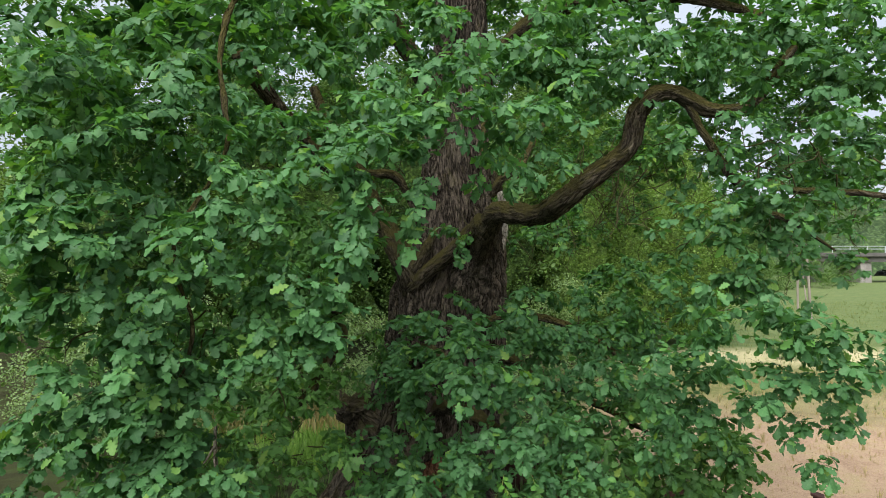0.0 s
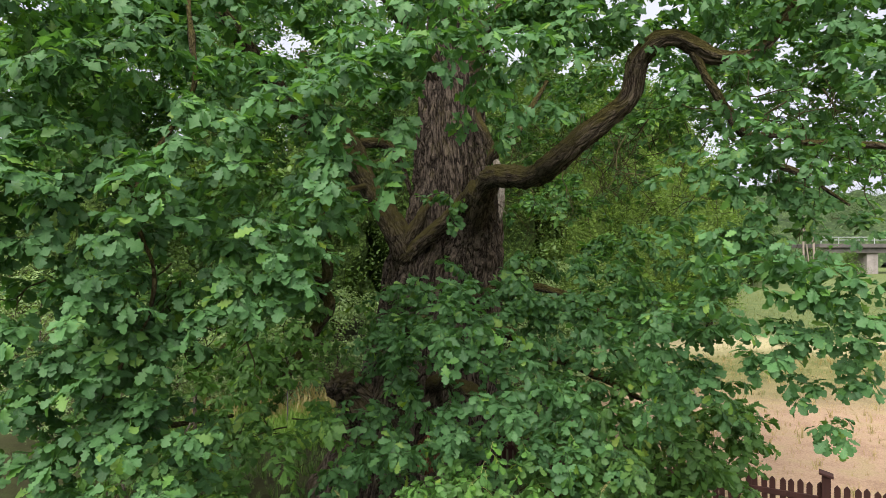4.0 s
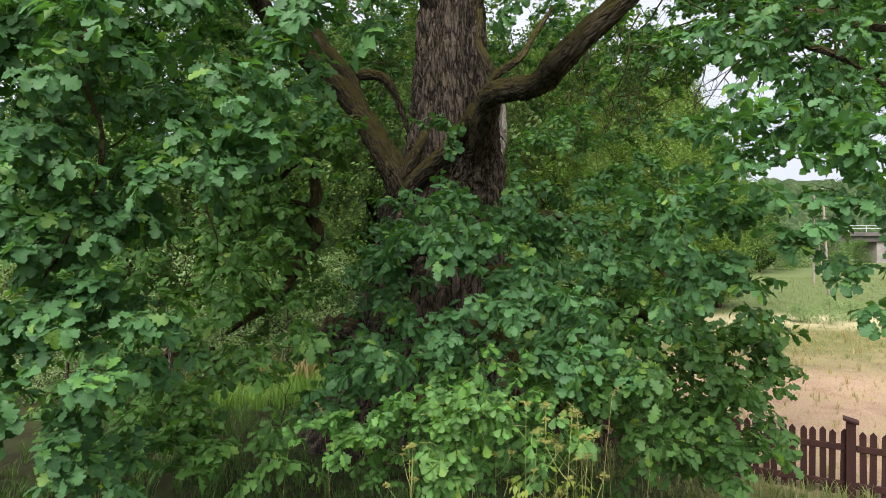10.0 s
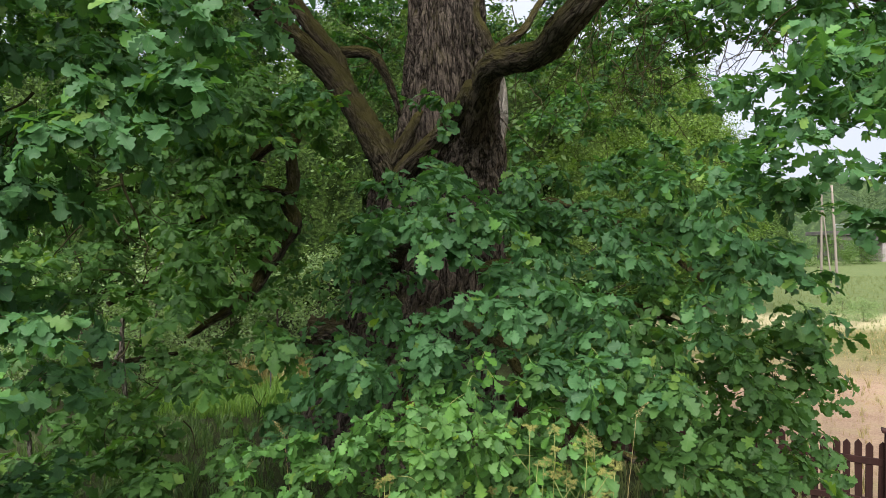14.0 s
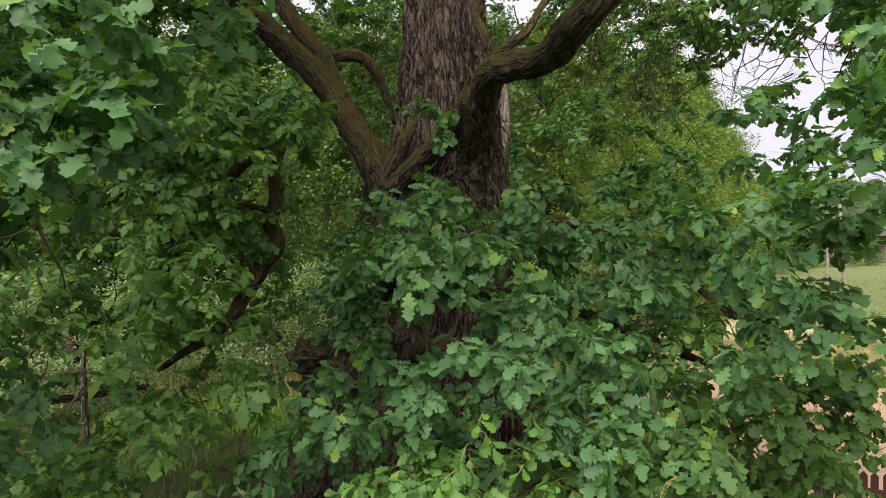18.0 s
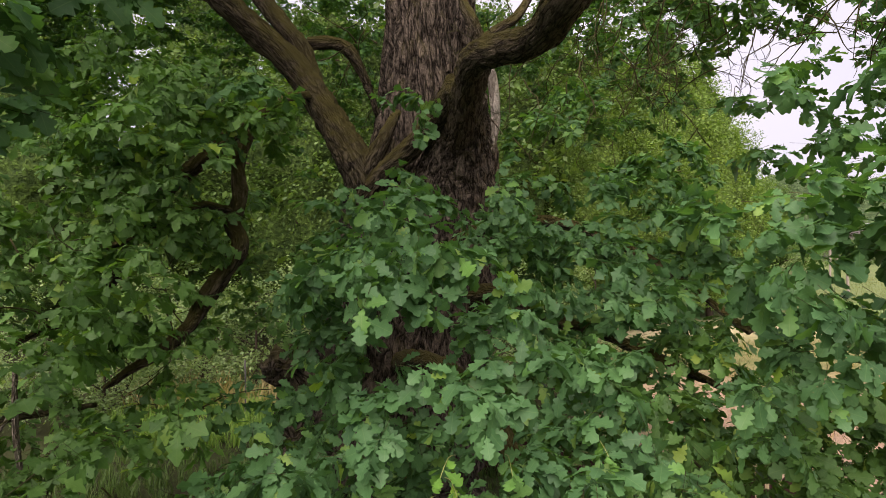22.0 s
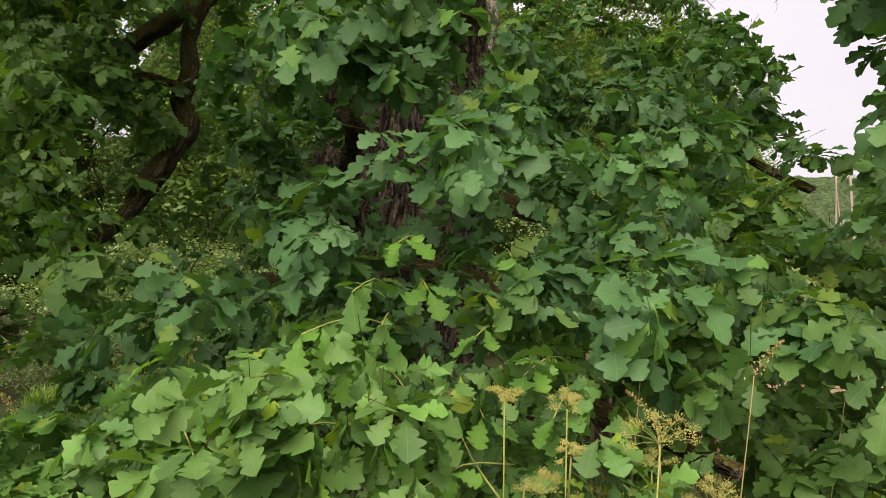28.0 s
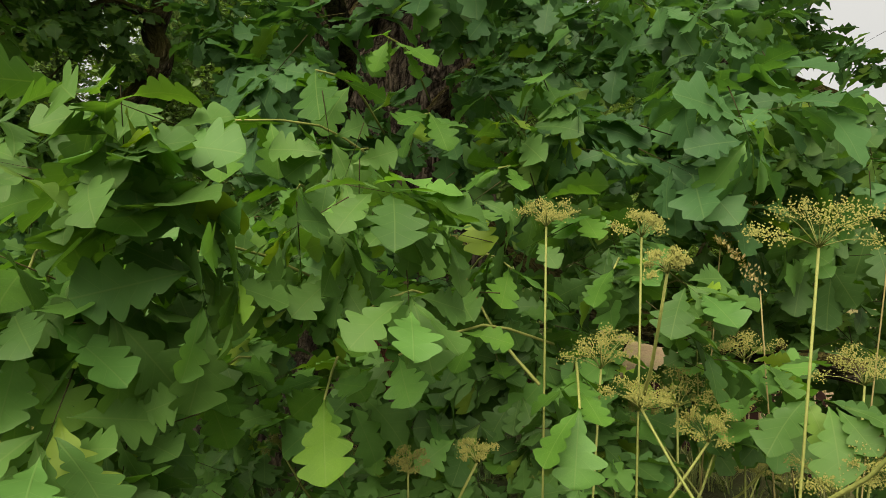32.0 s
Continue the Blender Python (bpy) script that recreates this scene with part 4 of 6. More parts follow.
foliage_mass('G', (0.60, -3.20, 5.32), (1.06, 0.50, 0.42), 0.95)
foliage_mass('G', (1.64, -3.20, 5.18), (0.90, 0.50, 0.42), 0.85)
foliage_mass('G', (-1.33, -3.40, 5.34), (0.76, 0.50, 0.36), 0.85)
foliage_mass('G', (-1.83, -4.30, 4.90), (0.58, 0.50, 0.37), 0.95)
foliage_mass('G', (-2.31, -4.60, 4.66), (0.46, 0.50, 0.39), 0.95)
foliage_mass('G', (2.69, -3.00, 5.34), (0.83, 0.50, 0.44), 0.76)
foliage_mass('G', (3.52, -3.00, 4.85), (0.61, 0.50, 0.44), 0.66)
foliage_mass('G', (-1.62, -4.60, 4.24), (0.54, 0.40, 0.31), 0.95)
foliage_mass('G', (-2.21, -4.70, 3.92), (0.41, 0.40, 0.34), 0.95)
foliage_mass('G', (-1.45, -4.60, 3.66), (0.54, 0.35, 0.27), 0.95)
foliage_mass('G', (-2.03, -4.60, 3.38), (0.50, 0.35, 0.27), 0.95)
foliage_mass('G', (-1.05, -4.55, 3.50), (0.34, 0.28, 0.20), 0.7)
foliage_mass('G', (-0.68, -4.60, 3.24), (0.15, 0.18, 0.16), 0.95)
foliage_mass('G', (-1.32, -4.55, 3.10), (0.36, 0.30, 0.20), 0.6)
foliage_mass('G', (-2.25, -4.50, 2.89), (0.47, 0.40, 0.31), 0.95)
foliage_mass('G', (-1.74, -4.30, 2.67), (0.58, 0.40, 0.29), 0.95)
foliage_mass('G', (-2.38, -4.50, 2.37), (0.43, 0.40, 0.27), 0.95)
foliage_mass('G', (-1.74, -4.20, 2.24), (0.32, 0.35, 0.22), 0.9)
foliage_mass('B', (-1.40, -3.10, 2.22), (0.24, 0.22, 0.15), 0.9)
foliage_mass('G', (1.00, -3.30, 4.20), (0.40, 0.25, 0.20), 0.35)
foliage_mass('H', (-1.04, 2.50, 5.80), (1.25, 0.60, 0.77), 0.35)
foliage_mass('H', (1.53, 2.50, 5.70), (1.25, 0.70, 0.77), 0.7)
foliage_mass('H', (2.44, 2.00, 4.40), (1.00, 0.50, 0.64), 0.35)
foliage_mass('H', (2.69, 0.50, 5.03), (1.14, 0.60, 0.45), 0.35)
foliage_mass('H', (3.14, -0.50, 4.80), (0.79, 0.50, 0.33), 0.7)
foliage_mass('H', (-3.53, 1.50, 5.39), (2.16, 0.80, 0.78), 0.84)
foliage_mass('H', (-3.51, 2.00, 4.25), (1.46, 0.80, 0.82), 0.7)
foliage_mass('H', (1.79, 0.00, 3.96), (0.48, 0.50, 0.32), 1.1)
foliage_mass('H', (2.21, -0.80, 3.32), (0.54, 0.50, 0.31), 1.3)
foliage_mass('H', (1.89, -1.20, 2.74), (0.70, 0.50, 0.37), 1.3)
foliage_mass('I', (0.27, -4.42, 1.66), (0.07, 0.10, 0.05), 0.55)
foliage_mass('I', (0.46, -4.30, 1.62), (0.07, 0.12, 0.04), 0.55)
foliage_mass('I', (0.68, -4.00, 1.81), (0.16, 0.20, 0.10), 0.55)
foliage_mass('I', (0.62, -4.15, 1.62), (0.11, 0.15, 0.07), 0.55)
foliage_mass('I', (0.78, -4.10, 1.57), (0.09, 0.15, 0.06), 0.44)
foliage_mass('I', (0.23, -4.40, 1.49), (0.06, 0.12, 0.04), 0.55)
foliage_mass('I', (1.12, -3.70, 1.80), (0.18, 0.25, 0.11), 0.55)
foliage_mass('I', (1.14, -3.90, 1.54), (0.13, 0.20, 0.10), 0.39)
foliage_mass('I', (0.61, -3.90, 1.38), (0.09, 0.20, 0.07), 0.44)
foliage_mass('C', (0.10, -3.00, 2.70), (0.37, 0.30, 0.16), 0.9)
foliage_mass('C', (0.87, -3.00, 2.17), (0.37, 0.35, 0.29), 0.9)
foliage_mass('C', (1.01, -3.20, 2.04), (0.35, 0.30, 0.23), 0.9)
foliage_mass('C', (0.25, -3.40, 1.73), (0.30, 0.30, 0.19), 0.9)
foliage_mass('J', (-0.49, -3.90, 1.43), (0.19, 0.30, 0.16), 0.9)
foliage_mass('J', (0.14, -3.80, 1.57), (0.36, 0.30, 0.17), 0.9)
foliage_mass('J', (0.77, -3.90, 1.43), (0.42, 0.35, 0.19), 0.9)
foliage_mass('J', (-0.01, -3.50, 1.11), (0.72, 0.30, 0.14), 0.9)
foliage_mass('D', (1.46, -1.80, 2.55), (0.64, 0.40, 0.37), 0.9)
foliage_mass('D', (1.85, -2.40, 2.46), (0.23, 0.30, 0.35), 0.63)
foliage_mass('D', (1.45, -2.40, 2.08), (0.47, 0.40, 0.28), 0.9)
foliage_mass('B', (-2.82, -2.40, 2.29), (0.52, 0.50, 0.48), 0.9)
foliage_mass('B', (-1.76, -1.30, 3.19), (0.47, 0.30, 0.35), 0.9)
foliage_mass('B', (-1.08, -0.60, 2.40), (0.39, 0.40, 0.59), 0.72)
foliage_mass('B', (-2.69, -2.60, 1.20), (0.46, 0.40, 0.27), 0.72)
foliage_mass('G', (-0.33, -3.40, 5.34), (0.61, 0.40, 0.36), 0.95)
foliage_mass('G', (0.95, -3.60, 4.75), (0.50, 0.30, 0.22), 0.5)
foliage_mass('G', (2.17, -3.40, 4.70), (0.51, 0.40, 0.31), 0.66)
foliage_mass('G', (-1.00, -3.20, 4.75), (0.58, 0.40, 0.42), 0.76)
foliage_mass('G', (-1.27, -4.30, 4.00), (0.37, 0.30, 0.25), 0.95)
foliage_mass('G', (-1.81, -4.70, 3.79), (0.45, 0.35, 0.26), 0.95)
foliage_mass('G', (-2.40, -4.70, 3.39), (0.30, 0.35, 0.34), 0.95)
foliage_mass('G', (-2.48, -4.70, 4.22), (0.26, 0.35, 0.34), 0.95)
foliage_mass('G', (-1.79, -4.60, 3.14), (0.46, 0.35, 0.27), 0.95)
foliage_mass('G', (-1.12, -4.45, 3.02), (0.22, 0.25, 0.18), 0.6)
foliage_mass('G', (-2.07, -4.30, 2.42), (0.49, 0.35, 0.29), 0.95)
foliage_mass('G', (-1.52, -3.82, 2.25), (0.28, 0.25, 0.22), 0.9)
foliage_mass('H', (1.57, 2.80, 4.92), (0.99, 0.60, 0.79), 0.56)
foliage_mass('H', (-1.84, 3.00, 4.62), (1.22, 0.60, 1.22), 0.4)
foliage_mass('H', (-4.93, 1.50, 5.24), (1.73, 0.80, 0.87), 1.1)
foliage_mass('H', (0.24, 2.00, 7.29), (3.16, 0.80, 0.84), 0.98)
foliage_mass('H', (5.17, 1.50, 6.58), (1.61, 0.80, 0.90), 0.98)
foliage_mass('H', (-4.22, 1.50, 6.29), (2.49, 0.80, 1.30), 0.98)
foliage_mass('B', (-2.59, -2.50, 1.30), (0.60, 0.40, 0.28), 0.9)
foliage_mass('B', (-2.15, -2.20, 1.27), (0.35, 0.40, 0.20), 0.81)
foliage_mass('B', (-1.90, -3.00, 1.02), (0.37, 0.30, 0.17), 0.72)
foliage_mass('C', (-0.28, -1.00, 2.84), (0.37, 0.30, 0.31), 0.9)
foliage_mass('C', (-0.48, -0.90, 2.24), (0.25, 0.30, 0.50), 0.9)
foliage_mass('C', (-0.18, -1.50, 1.81), (0.39, 0.30, 0.34), 0.9)
foliage_mass('C', (-0.52, -2.20, 1.18), (0.34, 0.30, 0.20), 0.9)
foliage_mass('C', (0.44, -2.60, 1.74), (0.32, 0.30, 0.27), 0.9)
foliage_mass('C', (0.82, -1.50, 2.86), (0.39, 0.30, 0.28), 0.9)
foliage_mass('C', (0.91, -2.00, 2.28), (0.31, 0.30, 0.31), 0.9)
foliage_mass('C', (0.53, -3.20, 1.59), (0.31, 0.30, 0.20), 0.9)
foliage_mass('G', (-1.62, -2.50, 5.02), (0.72, 0.40, 0.48), 0.95)
foliage_mass('G', (-0.68, -3.50, 4.41), (0.45, 0.30, 0.30), 0.95)
foliage_mass('G', (-1.53, -3.60, 4.96), (0.44, 0.40, 0.39), 0.95)
foliage_mass('G', (3.30, -2.60, 4.47), (0.71, 0.40, 0.35), 0.66)
foliage_mass('G', (2.50, -2.60, 4.21), (0.53, 0.30, 0.29), 0.57)
foliage_mass('H', (4.26, 0.00, 5.49), (1.61, 0.60, 0.73), 0.5)
foliage_mass('H', (3.31, 1.50, 5.10), (1.53, 0.60, 0.86), 0.26)
foliage_mass('H', (4.68, -0.50, 4.32), (0.91, 0.50, 0.61), 0.98)
foliage_mass('H', (2.71, 0.50, 5.01), (0.82, 0.50, 0.48), 0.5)
foliage_mass('B', (-1.14, -1.80, 3.66), (0.40, 0.32, 0.24), 0.9)
foliage_mass('B', (-1.25, -1.90, 3.41), (0.54, 0.35, 0.27), 0.9)
foliage_mass('B', (-0.84, -1.30, 3.50), (0.20, 0.20, 0.14), 0.7)
foliage_mass('F', (2.08, -3.80, 2.79), (0.16, 0.20, 0.16), 0.76)
foliage_mass('F', (2.48, -3.30, 3.27), (0.26, 0.25, 0.23), 0.76)
foliage_mass('F', (1.96, -3.40, 3.32), (0.30, 0.25, 0.18), 0.76)
foliage_mass('C', (0.20, -1.00, 3.80), (0.22, 0.20, 0.24), 1.1)
foliage_mass('F', (2.12, -2.60, 2.37), (0.12, 0.15, 0.10), 0.47)
foliage_mass('E', (2.22, -2.80, 1.75), (0.35, 0.25, 0.19), 0.9)
foliage_mass('E', (2.52, -2.80, 1.68), (0.27, 0.25, 0.19), 0.9)
foliage_mass('E', (1.75, -3.00, 1.89), (0.31, 0.30, 0.15), 0.81)
foliage_mass('E', (2.51, -2.90, 1.47), (0.27, 0.30, 0.23), 0.81)
foliage_mass('E', (2.06, -3.00, 1.39), (0.37, 0.30, 0.22), 0.81)
foliage_mass('F', (1.47, -3.90, 2.70), (0.13, 0.20, 0.13), 0.95)
foliage_mass('F', (1.71, -3.80, 2.86), (0.17, 0.20, 0.17), 0.95)
foliage_mass('F', (1.61, -3.90, 2.11), (0.12, 0.20, 0.14), 0.95)
foliage_mass('F', (1.61, -4.00, 2.37), (0.05, 0.15, 0.08), 0.85)
foliage_mass('B', (-2.30, -2.50, 1.19), (0.55, 0.40, 0.25), 0.9)
foliage_mass('B', (-1.64, -2.00, 1.37), (0.33, 0.30, 0.19), 0.72)
foliage_mass('B', (-1.41, -1.90, 3.44), (0.67, 0.40, 0.33), 0.9)
foliage_mass('B', (-1.62, -2.00, 2.91), (0.43, 0.40, 0.29), 0.9)
foliage_mass('B', (-1.62, -2.20, 2.34), (0.31, 0.40, 0.31), 0.9)
foliage_mass('E', (2.04, -2.90, 1.26), (0.34, 0.30, 0.25), 0.81)
foliage_mass('E', (2.10, -3.10, 1.07), (0.32, 0.25, 0.16), 0.81)
foliage_mass('B', (-1.50, -2.80, 1.11), (0.35, 0.30, 0.22), 0.81)
foliage_mass('B', (-2.04, -3.20, 0.98), (0.47, 0.30, 0.16), 0.81)
foliage_mass('B', (-0.98, -3.20, 1.06), (0.24, 0.30, 0.16), 0.54)
foliage_mass('H', (-2.17, 2.20, 5.61), (0.95, 0.50, 0.69), 0.6)
foliage_mass('H', (-1.22, 2.50, 5.23), (0.80, 0.50, 0.80), 0.5)
foliage_mass('H', (-0.86, 2.80, 5.97), (0.65, 0.50, 0.55), 0.6)
foliage_mass('G', (3.35, -3.20, 5.42), (0.53, 0.40, 0.37), 0.76)
foliage_mass('G', (-2.56, -4.60, 4.90), (0.23, 0.35, 0.23), 0.95)
foliage_mass('H', (5.15, 0.00, 6.05), (1.28, 0.60, 1.02), 1.3)
foliage_mass('H', (6.09, 1.00, 5.23), (1.05, 0.60, 0.67), 1.1)
foliage_mass('I', (0.27, -4.35, 1.55), (0.06, 0.12, 0.04), 0.44)
foliage_mass('I', (0.65, -4.10, 1.39), (0.10, 0.15, 0.06), 0.44)
foliage_mass('I', (0.25, -4.40, 1.45), (0.08, 0.12, 0.03), 0.44)
foliage_mass('E', (1.96, -3.10, 1.32), (0.36, 0.30, 0.24), 0.81)
foliage_mass('E', (1.28, -3.50, 1.30), (0.36, 0.30, 0.18), 0.81)
foliage_mass('B', (-2.42, -1.00, 3.88), (0.98, 0.50, 0.55), 0.81)
foliage_mass('A', (-1.88, -4.60, 2.18), (0.23, 0.30, 0.19), 1)
foliage_mass('A', (-1.93, -4.60, 1.78), (0.19, 0.30, 0.23), 1)
foliage_mass('A', (-1.82, -4.40, 1.46), (0.38, 0.30, 0.20), 1)
foliage_mass('A', (-1.58, -4.40, 1.73), (0.24, 0.25, 0.17), 1)
foliage_mass('G', (-2.38, -4.40, 2.12), (0.34, 0.35, 0.23), 0.95)
foliage_mass('G', (-1.97, -4.20, 1.99), (0.56, 0.35, 0.20), 0.95)
foliage_mass('G', (-1.68, -3.95, 1.86), (0.30, 0.30, 0.18), 0.9)
foliage_mass('G', (-2.32, -4.60, 2.61), (0.29, 0.35, 0.25), 0.95)
foliage_mass('G', (-2.40, -4.40, 4.45), (0.35, 0.40, 0.42), 0.95)
foliage_mass('G', (-1.88, -4.20, 3.96), (0.40, 0.40, 0.32), 0.95)
foliage_mass('C', (0.07, -2.20, 2.99), (0.43, 0.30, 0.25), 0.9)
foliage_mass('C', (0.74, -2.20, 2.90), (0.46, 0.30, 0.28), 0.9)
foliage_mass('C', (-0.14, -2.00, 2.55), (0.23, 0.30, 0.20), 0.9)
foliage_mass('B', (-1.93, -1.60, 3.62), (0.56, 0.50, 0.40), 0.9)
foliage_mass('B', (-1.74, -1.80, 2.85), (0.54, 0.40, 0.31), 0.9)
foliage_mass('B', (-1.69, -2.20, 2.09), (0.38, 0.40, 0.27), 0.9)
foliage_mass('B', (-1.30, -2.40, 1.69), (0.42, 0.40, 0.23), 0.81)
foliage_mass('H', (3.76, 0.00, 5.29), (1.17, 0.60, 0.47), 0.5)
foliage_mass('F', (2.76, -3.60, 3.88), (0.46, 0.25, 0.25), 0.95)
foliage_mass('F', (2.50, -3.60, 3.43), (0.50, 0.25, 0.25), 0.95)
foliage_mass('E', (2.44, -2.60, 1.02), (0.45, 0.30, 0.27), 0.9)
foliage_mass('E', (1.82, -3.00, 0.96), (0.49, 0.30, 0.16), 0.9)
foliage_mass('E', (1.49, -3.00, 1.55), (0.37, 0.30, 0.21), 0.9)
foliage_mass('E', (2.12, -2.40, 1.08), (0.38, 0.30, 0.28), 0.9)
foliage_mass('E', (2.14, -2.00, 1.23), (0.41, 0.30, 0.25), 0.9)
foliage_mass('E', (2.91, -2.40, 0.91), (0.21, 0.25, 0.23), 0.72)
foliage_mass('C', (-0.02, -2.50, 2.13), (0.23, 0.30, 0.23), 0.9)
foliage_mass('C', (0.24, -2.70, 2.01), (0.21, 0.30, 0.16), 0.9)
foliage_mass('C', (-0.47, -1.60, 2.31), (0.26, 0.30, 0.26), 0.9)
foliage_mass('D', (1.20, -1.90, 2.81), (0.34, 0.30, 0.20), 0.9)
foliage_mass('J', (-0.37, -3.80, 1.47), (0.20, 0.20, 0.11), 0.9)
foliage_mass('J', (-0.14, -3.70, 1.47), (0.19, 0.20, 0.10), 0.9)
foliage_mass('J', (0.21, -3.60, 1.64), (0.14, 0.20, 0.07), 0.9)
foliage_mass('B', (-1.58, -1.50, 2.68), (0.69, 0.40, 0.34), 0.9)
foliage_mass('B', (-1.46, -0.40, 2.81), (0.54, 0.40, 0.41), 0.9)
foliage_mass('B', (-1.51, -1.80, 2.17), (0.38, 0.40, 0.25), 0.9)
foliage_mass('F', (2.07, -3.80, 3.73), (0.47, 0.25, 0.26), 0.95)
foliage_mass('F', (2.53, -3.80, 3.96), (0.47, 0.25, 0.26), 0.95)
foliage_mass('H', (4.36, 1.00, 6.21), (1.63, 0.60, 0.54), 1.1)
foliage_mass('H', (5.88, 1.00, 4.53), (1.02, 0.50, 0.56), 1.1)
foliage_mass('F', (1.73, -4.10, 2.78), (0.16, 0.15, 0.13), 0.95)
foliage_mass('F', (1.65, -4.10, 2.57), (0.15, 0.15, 0.13), 0.95)
foliage_mass('F', (1.86, -4.00, 2.35), (0.14, 0.15, 0.12), 0.76)
foliage_mass('B', (-1.80, -2.90, 1.21), (0.21, 0.20, 0.13), 0.9)
foliage_mass('C', (-0.67, -2.80, 1.37), (0.23, 0.30, 0.23), 0.9)
foliage_mass('C', (-0.44, -2.40, 1.39), (0.21, 0.25, 0.17), 0.9)
foliage_mass('G', (1.81, -3.00, 5.26), (0.63, 0.40, 0.32), 0.95)
foliage_mass('G', (2.76, -3.00, 5.31), (0.69, 0.40, 0.32), 0.95)
foliage_mass('G', (3.47, -3.00, 5.22), (0.48, 0.40, 0.37), 0.85)
foliage_mass('G', (3.92, -2.60, 4.54), (0.40, 0.40, 0.28), 0.76)
foliage_mass('G', (0.83, -3.00, 5.26), (0.63, 0.40, 0.32), 0.95)
foliage_mass('E', (1.91, -2.60, 2.03), (0.30, 0.30, 0.18), 0.9)
foliage_mass('E', (1.66, -2.90, 1.75), (0.27, 0.30, 0.19), 0.9)
foliage_mass('E', (2.28, -2.40, 1.79), (0.29, 0.30, 0.22), 0.9)
foliage_mass('E', (1.46, -2.60, 1.89), (0.27, 0.30, 0.18), 0.9)
foliage_mass('E', (2.02, -2.80, 1.57), (0.25, 0.30, 0.11), 0.9)
foliage_mass('A', (-2.16, -4.50, 1.65), (0.21, 0.30, 0.21), 1)
foliage_mass('H', (-0.70, 2.50, 4.86), (0.67, 0.60, 0.77), 0.5)
foliage_mass('H', (-0.57, 2.00, 5.54), (0.55, 0.60, 0.73), 0.6)
foliage_mass('H', (2.44, 2.00, 5.53), (1.00, 0.60, 0.64), 0.35)
foliage_mass('H', (2.95, 2.00, 5.13), (0.91, 0.60, 0.53), 0.5)
foliage_mass('B', (-1.68, -1.20, 4.08), (0.46, 0.40, 0.28), 0.9)
foliage_mass('G', (-2.44, -4.70, 3.59), (0.30, 0.35, 0.22), 0.95)
foliage_mass('G', (-2.23, -4.60, 3.18), (0.42, 0.35, 0.23), 0.95)
foliage_mass('G', (-0.65, -4.20, 3.64), (0.25, 0.30, 0.25), 0.95)
foliage_mass('B', (-1.17, -2.88, 2.60), (0.28, 0.25, 0.20), 1.3)
foliage_mass('B', (-1.46, -2.88, 2.38), (0.30, 0.25, 0.20), 0.9)
foliage_mass('G', (3.14, -3.00, 5.64), (0.66, 0.40, 0.28), 0.95)
foliage_mass('G', (3.73, -3.00, 5.49), (0.33, 0.40, 0.50), 0.95)
foliage_mass('G', (1.11, -3.00, 5.29), (0.66, 0.40, 0.27), 0.95)
foliage_mass('A', (-1.84, -4.50, 3.04), (0.29, 0.30, 0.25), 1)
foliage_mass('A', (-1.91, -4.40, 2.59), (0.26, 0.30, 0.23), 1)
foliage_mass('B', (-3.36, -1.20, 2.98), (0.74, 0.40, 0.49), 0.9)
foliage_mass('B', (-2.97, -1.00, 2.71), (0.70, 0.40, 0.38), 0.9)
foliage_mass('B', (-3.61, -1.40, 3.33), (0.53, 0.40, 0.42), 0.9)
# lighter-leaved masses: sun on the left crown edge put into leaf colour
foliage_mass('J', (-2.27, -4.70, 4.52), (0.25, 0.25, 0.29), 0.72)
foliage_mass('J', (-2.33, -4.70, 4.00), (0.18, 0.20, 0.22), 0.72)
foliage_mass('D', (1.97, -2.20, 2.94), (0.15, 0.25, 0.12), 0.72)
foliage_mass('C', (0.33, -2.40, 2.76), (0.23, 0.30, 0.15), 0.81)
foliage_mass('E', (1.12, -2.20, 1.73), (0.31, 0.30, 0.20), 0.9)
foliage_mass('E', (1.29, -2.40, 2.01), (0.22, 0.30, 0.16), 0.9)
foliage_mass('E', (1.12, -2.60, 1.66), (0.27, 0.30, 0.32), 0.9)
foliage_mass('C', (-0.07, -2.60, 1.62), (0.27, 0.30, 0.18), 0.9)
foliage_mass('B', (-2.10, -1.40, 4.01), (0.55, 0.40, 0.25), 0.9)
foliage_mass('E', (2.03, -2.20, 2.24), (0.20, 0.25, 0.10), 0.54)
foliage_mass('E', (1.83, -2.40, 2.07), (0.22, 0.30, 0.13), 0.9)
foliage_mass('C', (-0.27, -3.50, 1.80), (0.22, 0.15, 0.12), 0.9)
foliage_mass('C', (-0.12, -2.90, 2.00), (0.26, 0.20, 0.15), 0.9)
foliage_mass('C', (0.13, -3.42, 2.56), (0.20, 0.15, 0.09), 0.9)
foliage_mass('C', (0.44, -3.42, 2.66), (0.20, 0.15, 0.10), 0.9)
foliage_mass('C', (0.20, -3.50, 1.95), (0.26, 0.15, 0.12), 0.6)
foliage_mass('B', (-0.88, -3.05, 1.90), (0.22, 0.20, 0.15), 0.9)
foliage_mass('B', (-1.05, -3.40, 1.83), (0.20, 0.20, 0.14), 0.9)
foliage_mass('E', (1.40, -3.88, 1.74), (0.28, 0.20, 0.12), 0.9)
foliage_mass('C', (0.96, -2.42, 2.44), (0.30, 0.25, 0.18), 0.9)
foliage_mass('D', (1.37, -2.70, 2.47), (0.26, 0.20, 0.15), 0.9)
foliage_mass('E', (1.39, -3.25, 2.00), (0.26, 0.20, 0.13), 0.9)
foliage_mass('F', (1.47, -4.10, 2.83), (0.18, 0.16, 0.14), 1.2)
foliage_mass('F', (1.44, -4.32, 2.58), (0.13, 0.14, 0.10), 0.9)
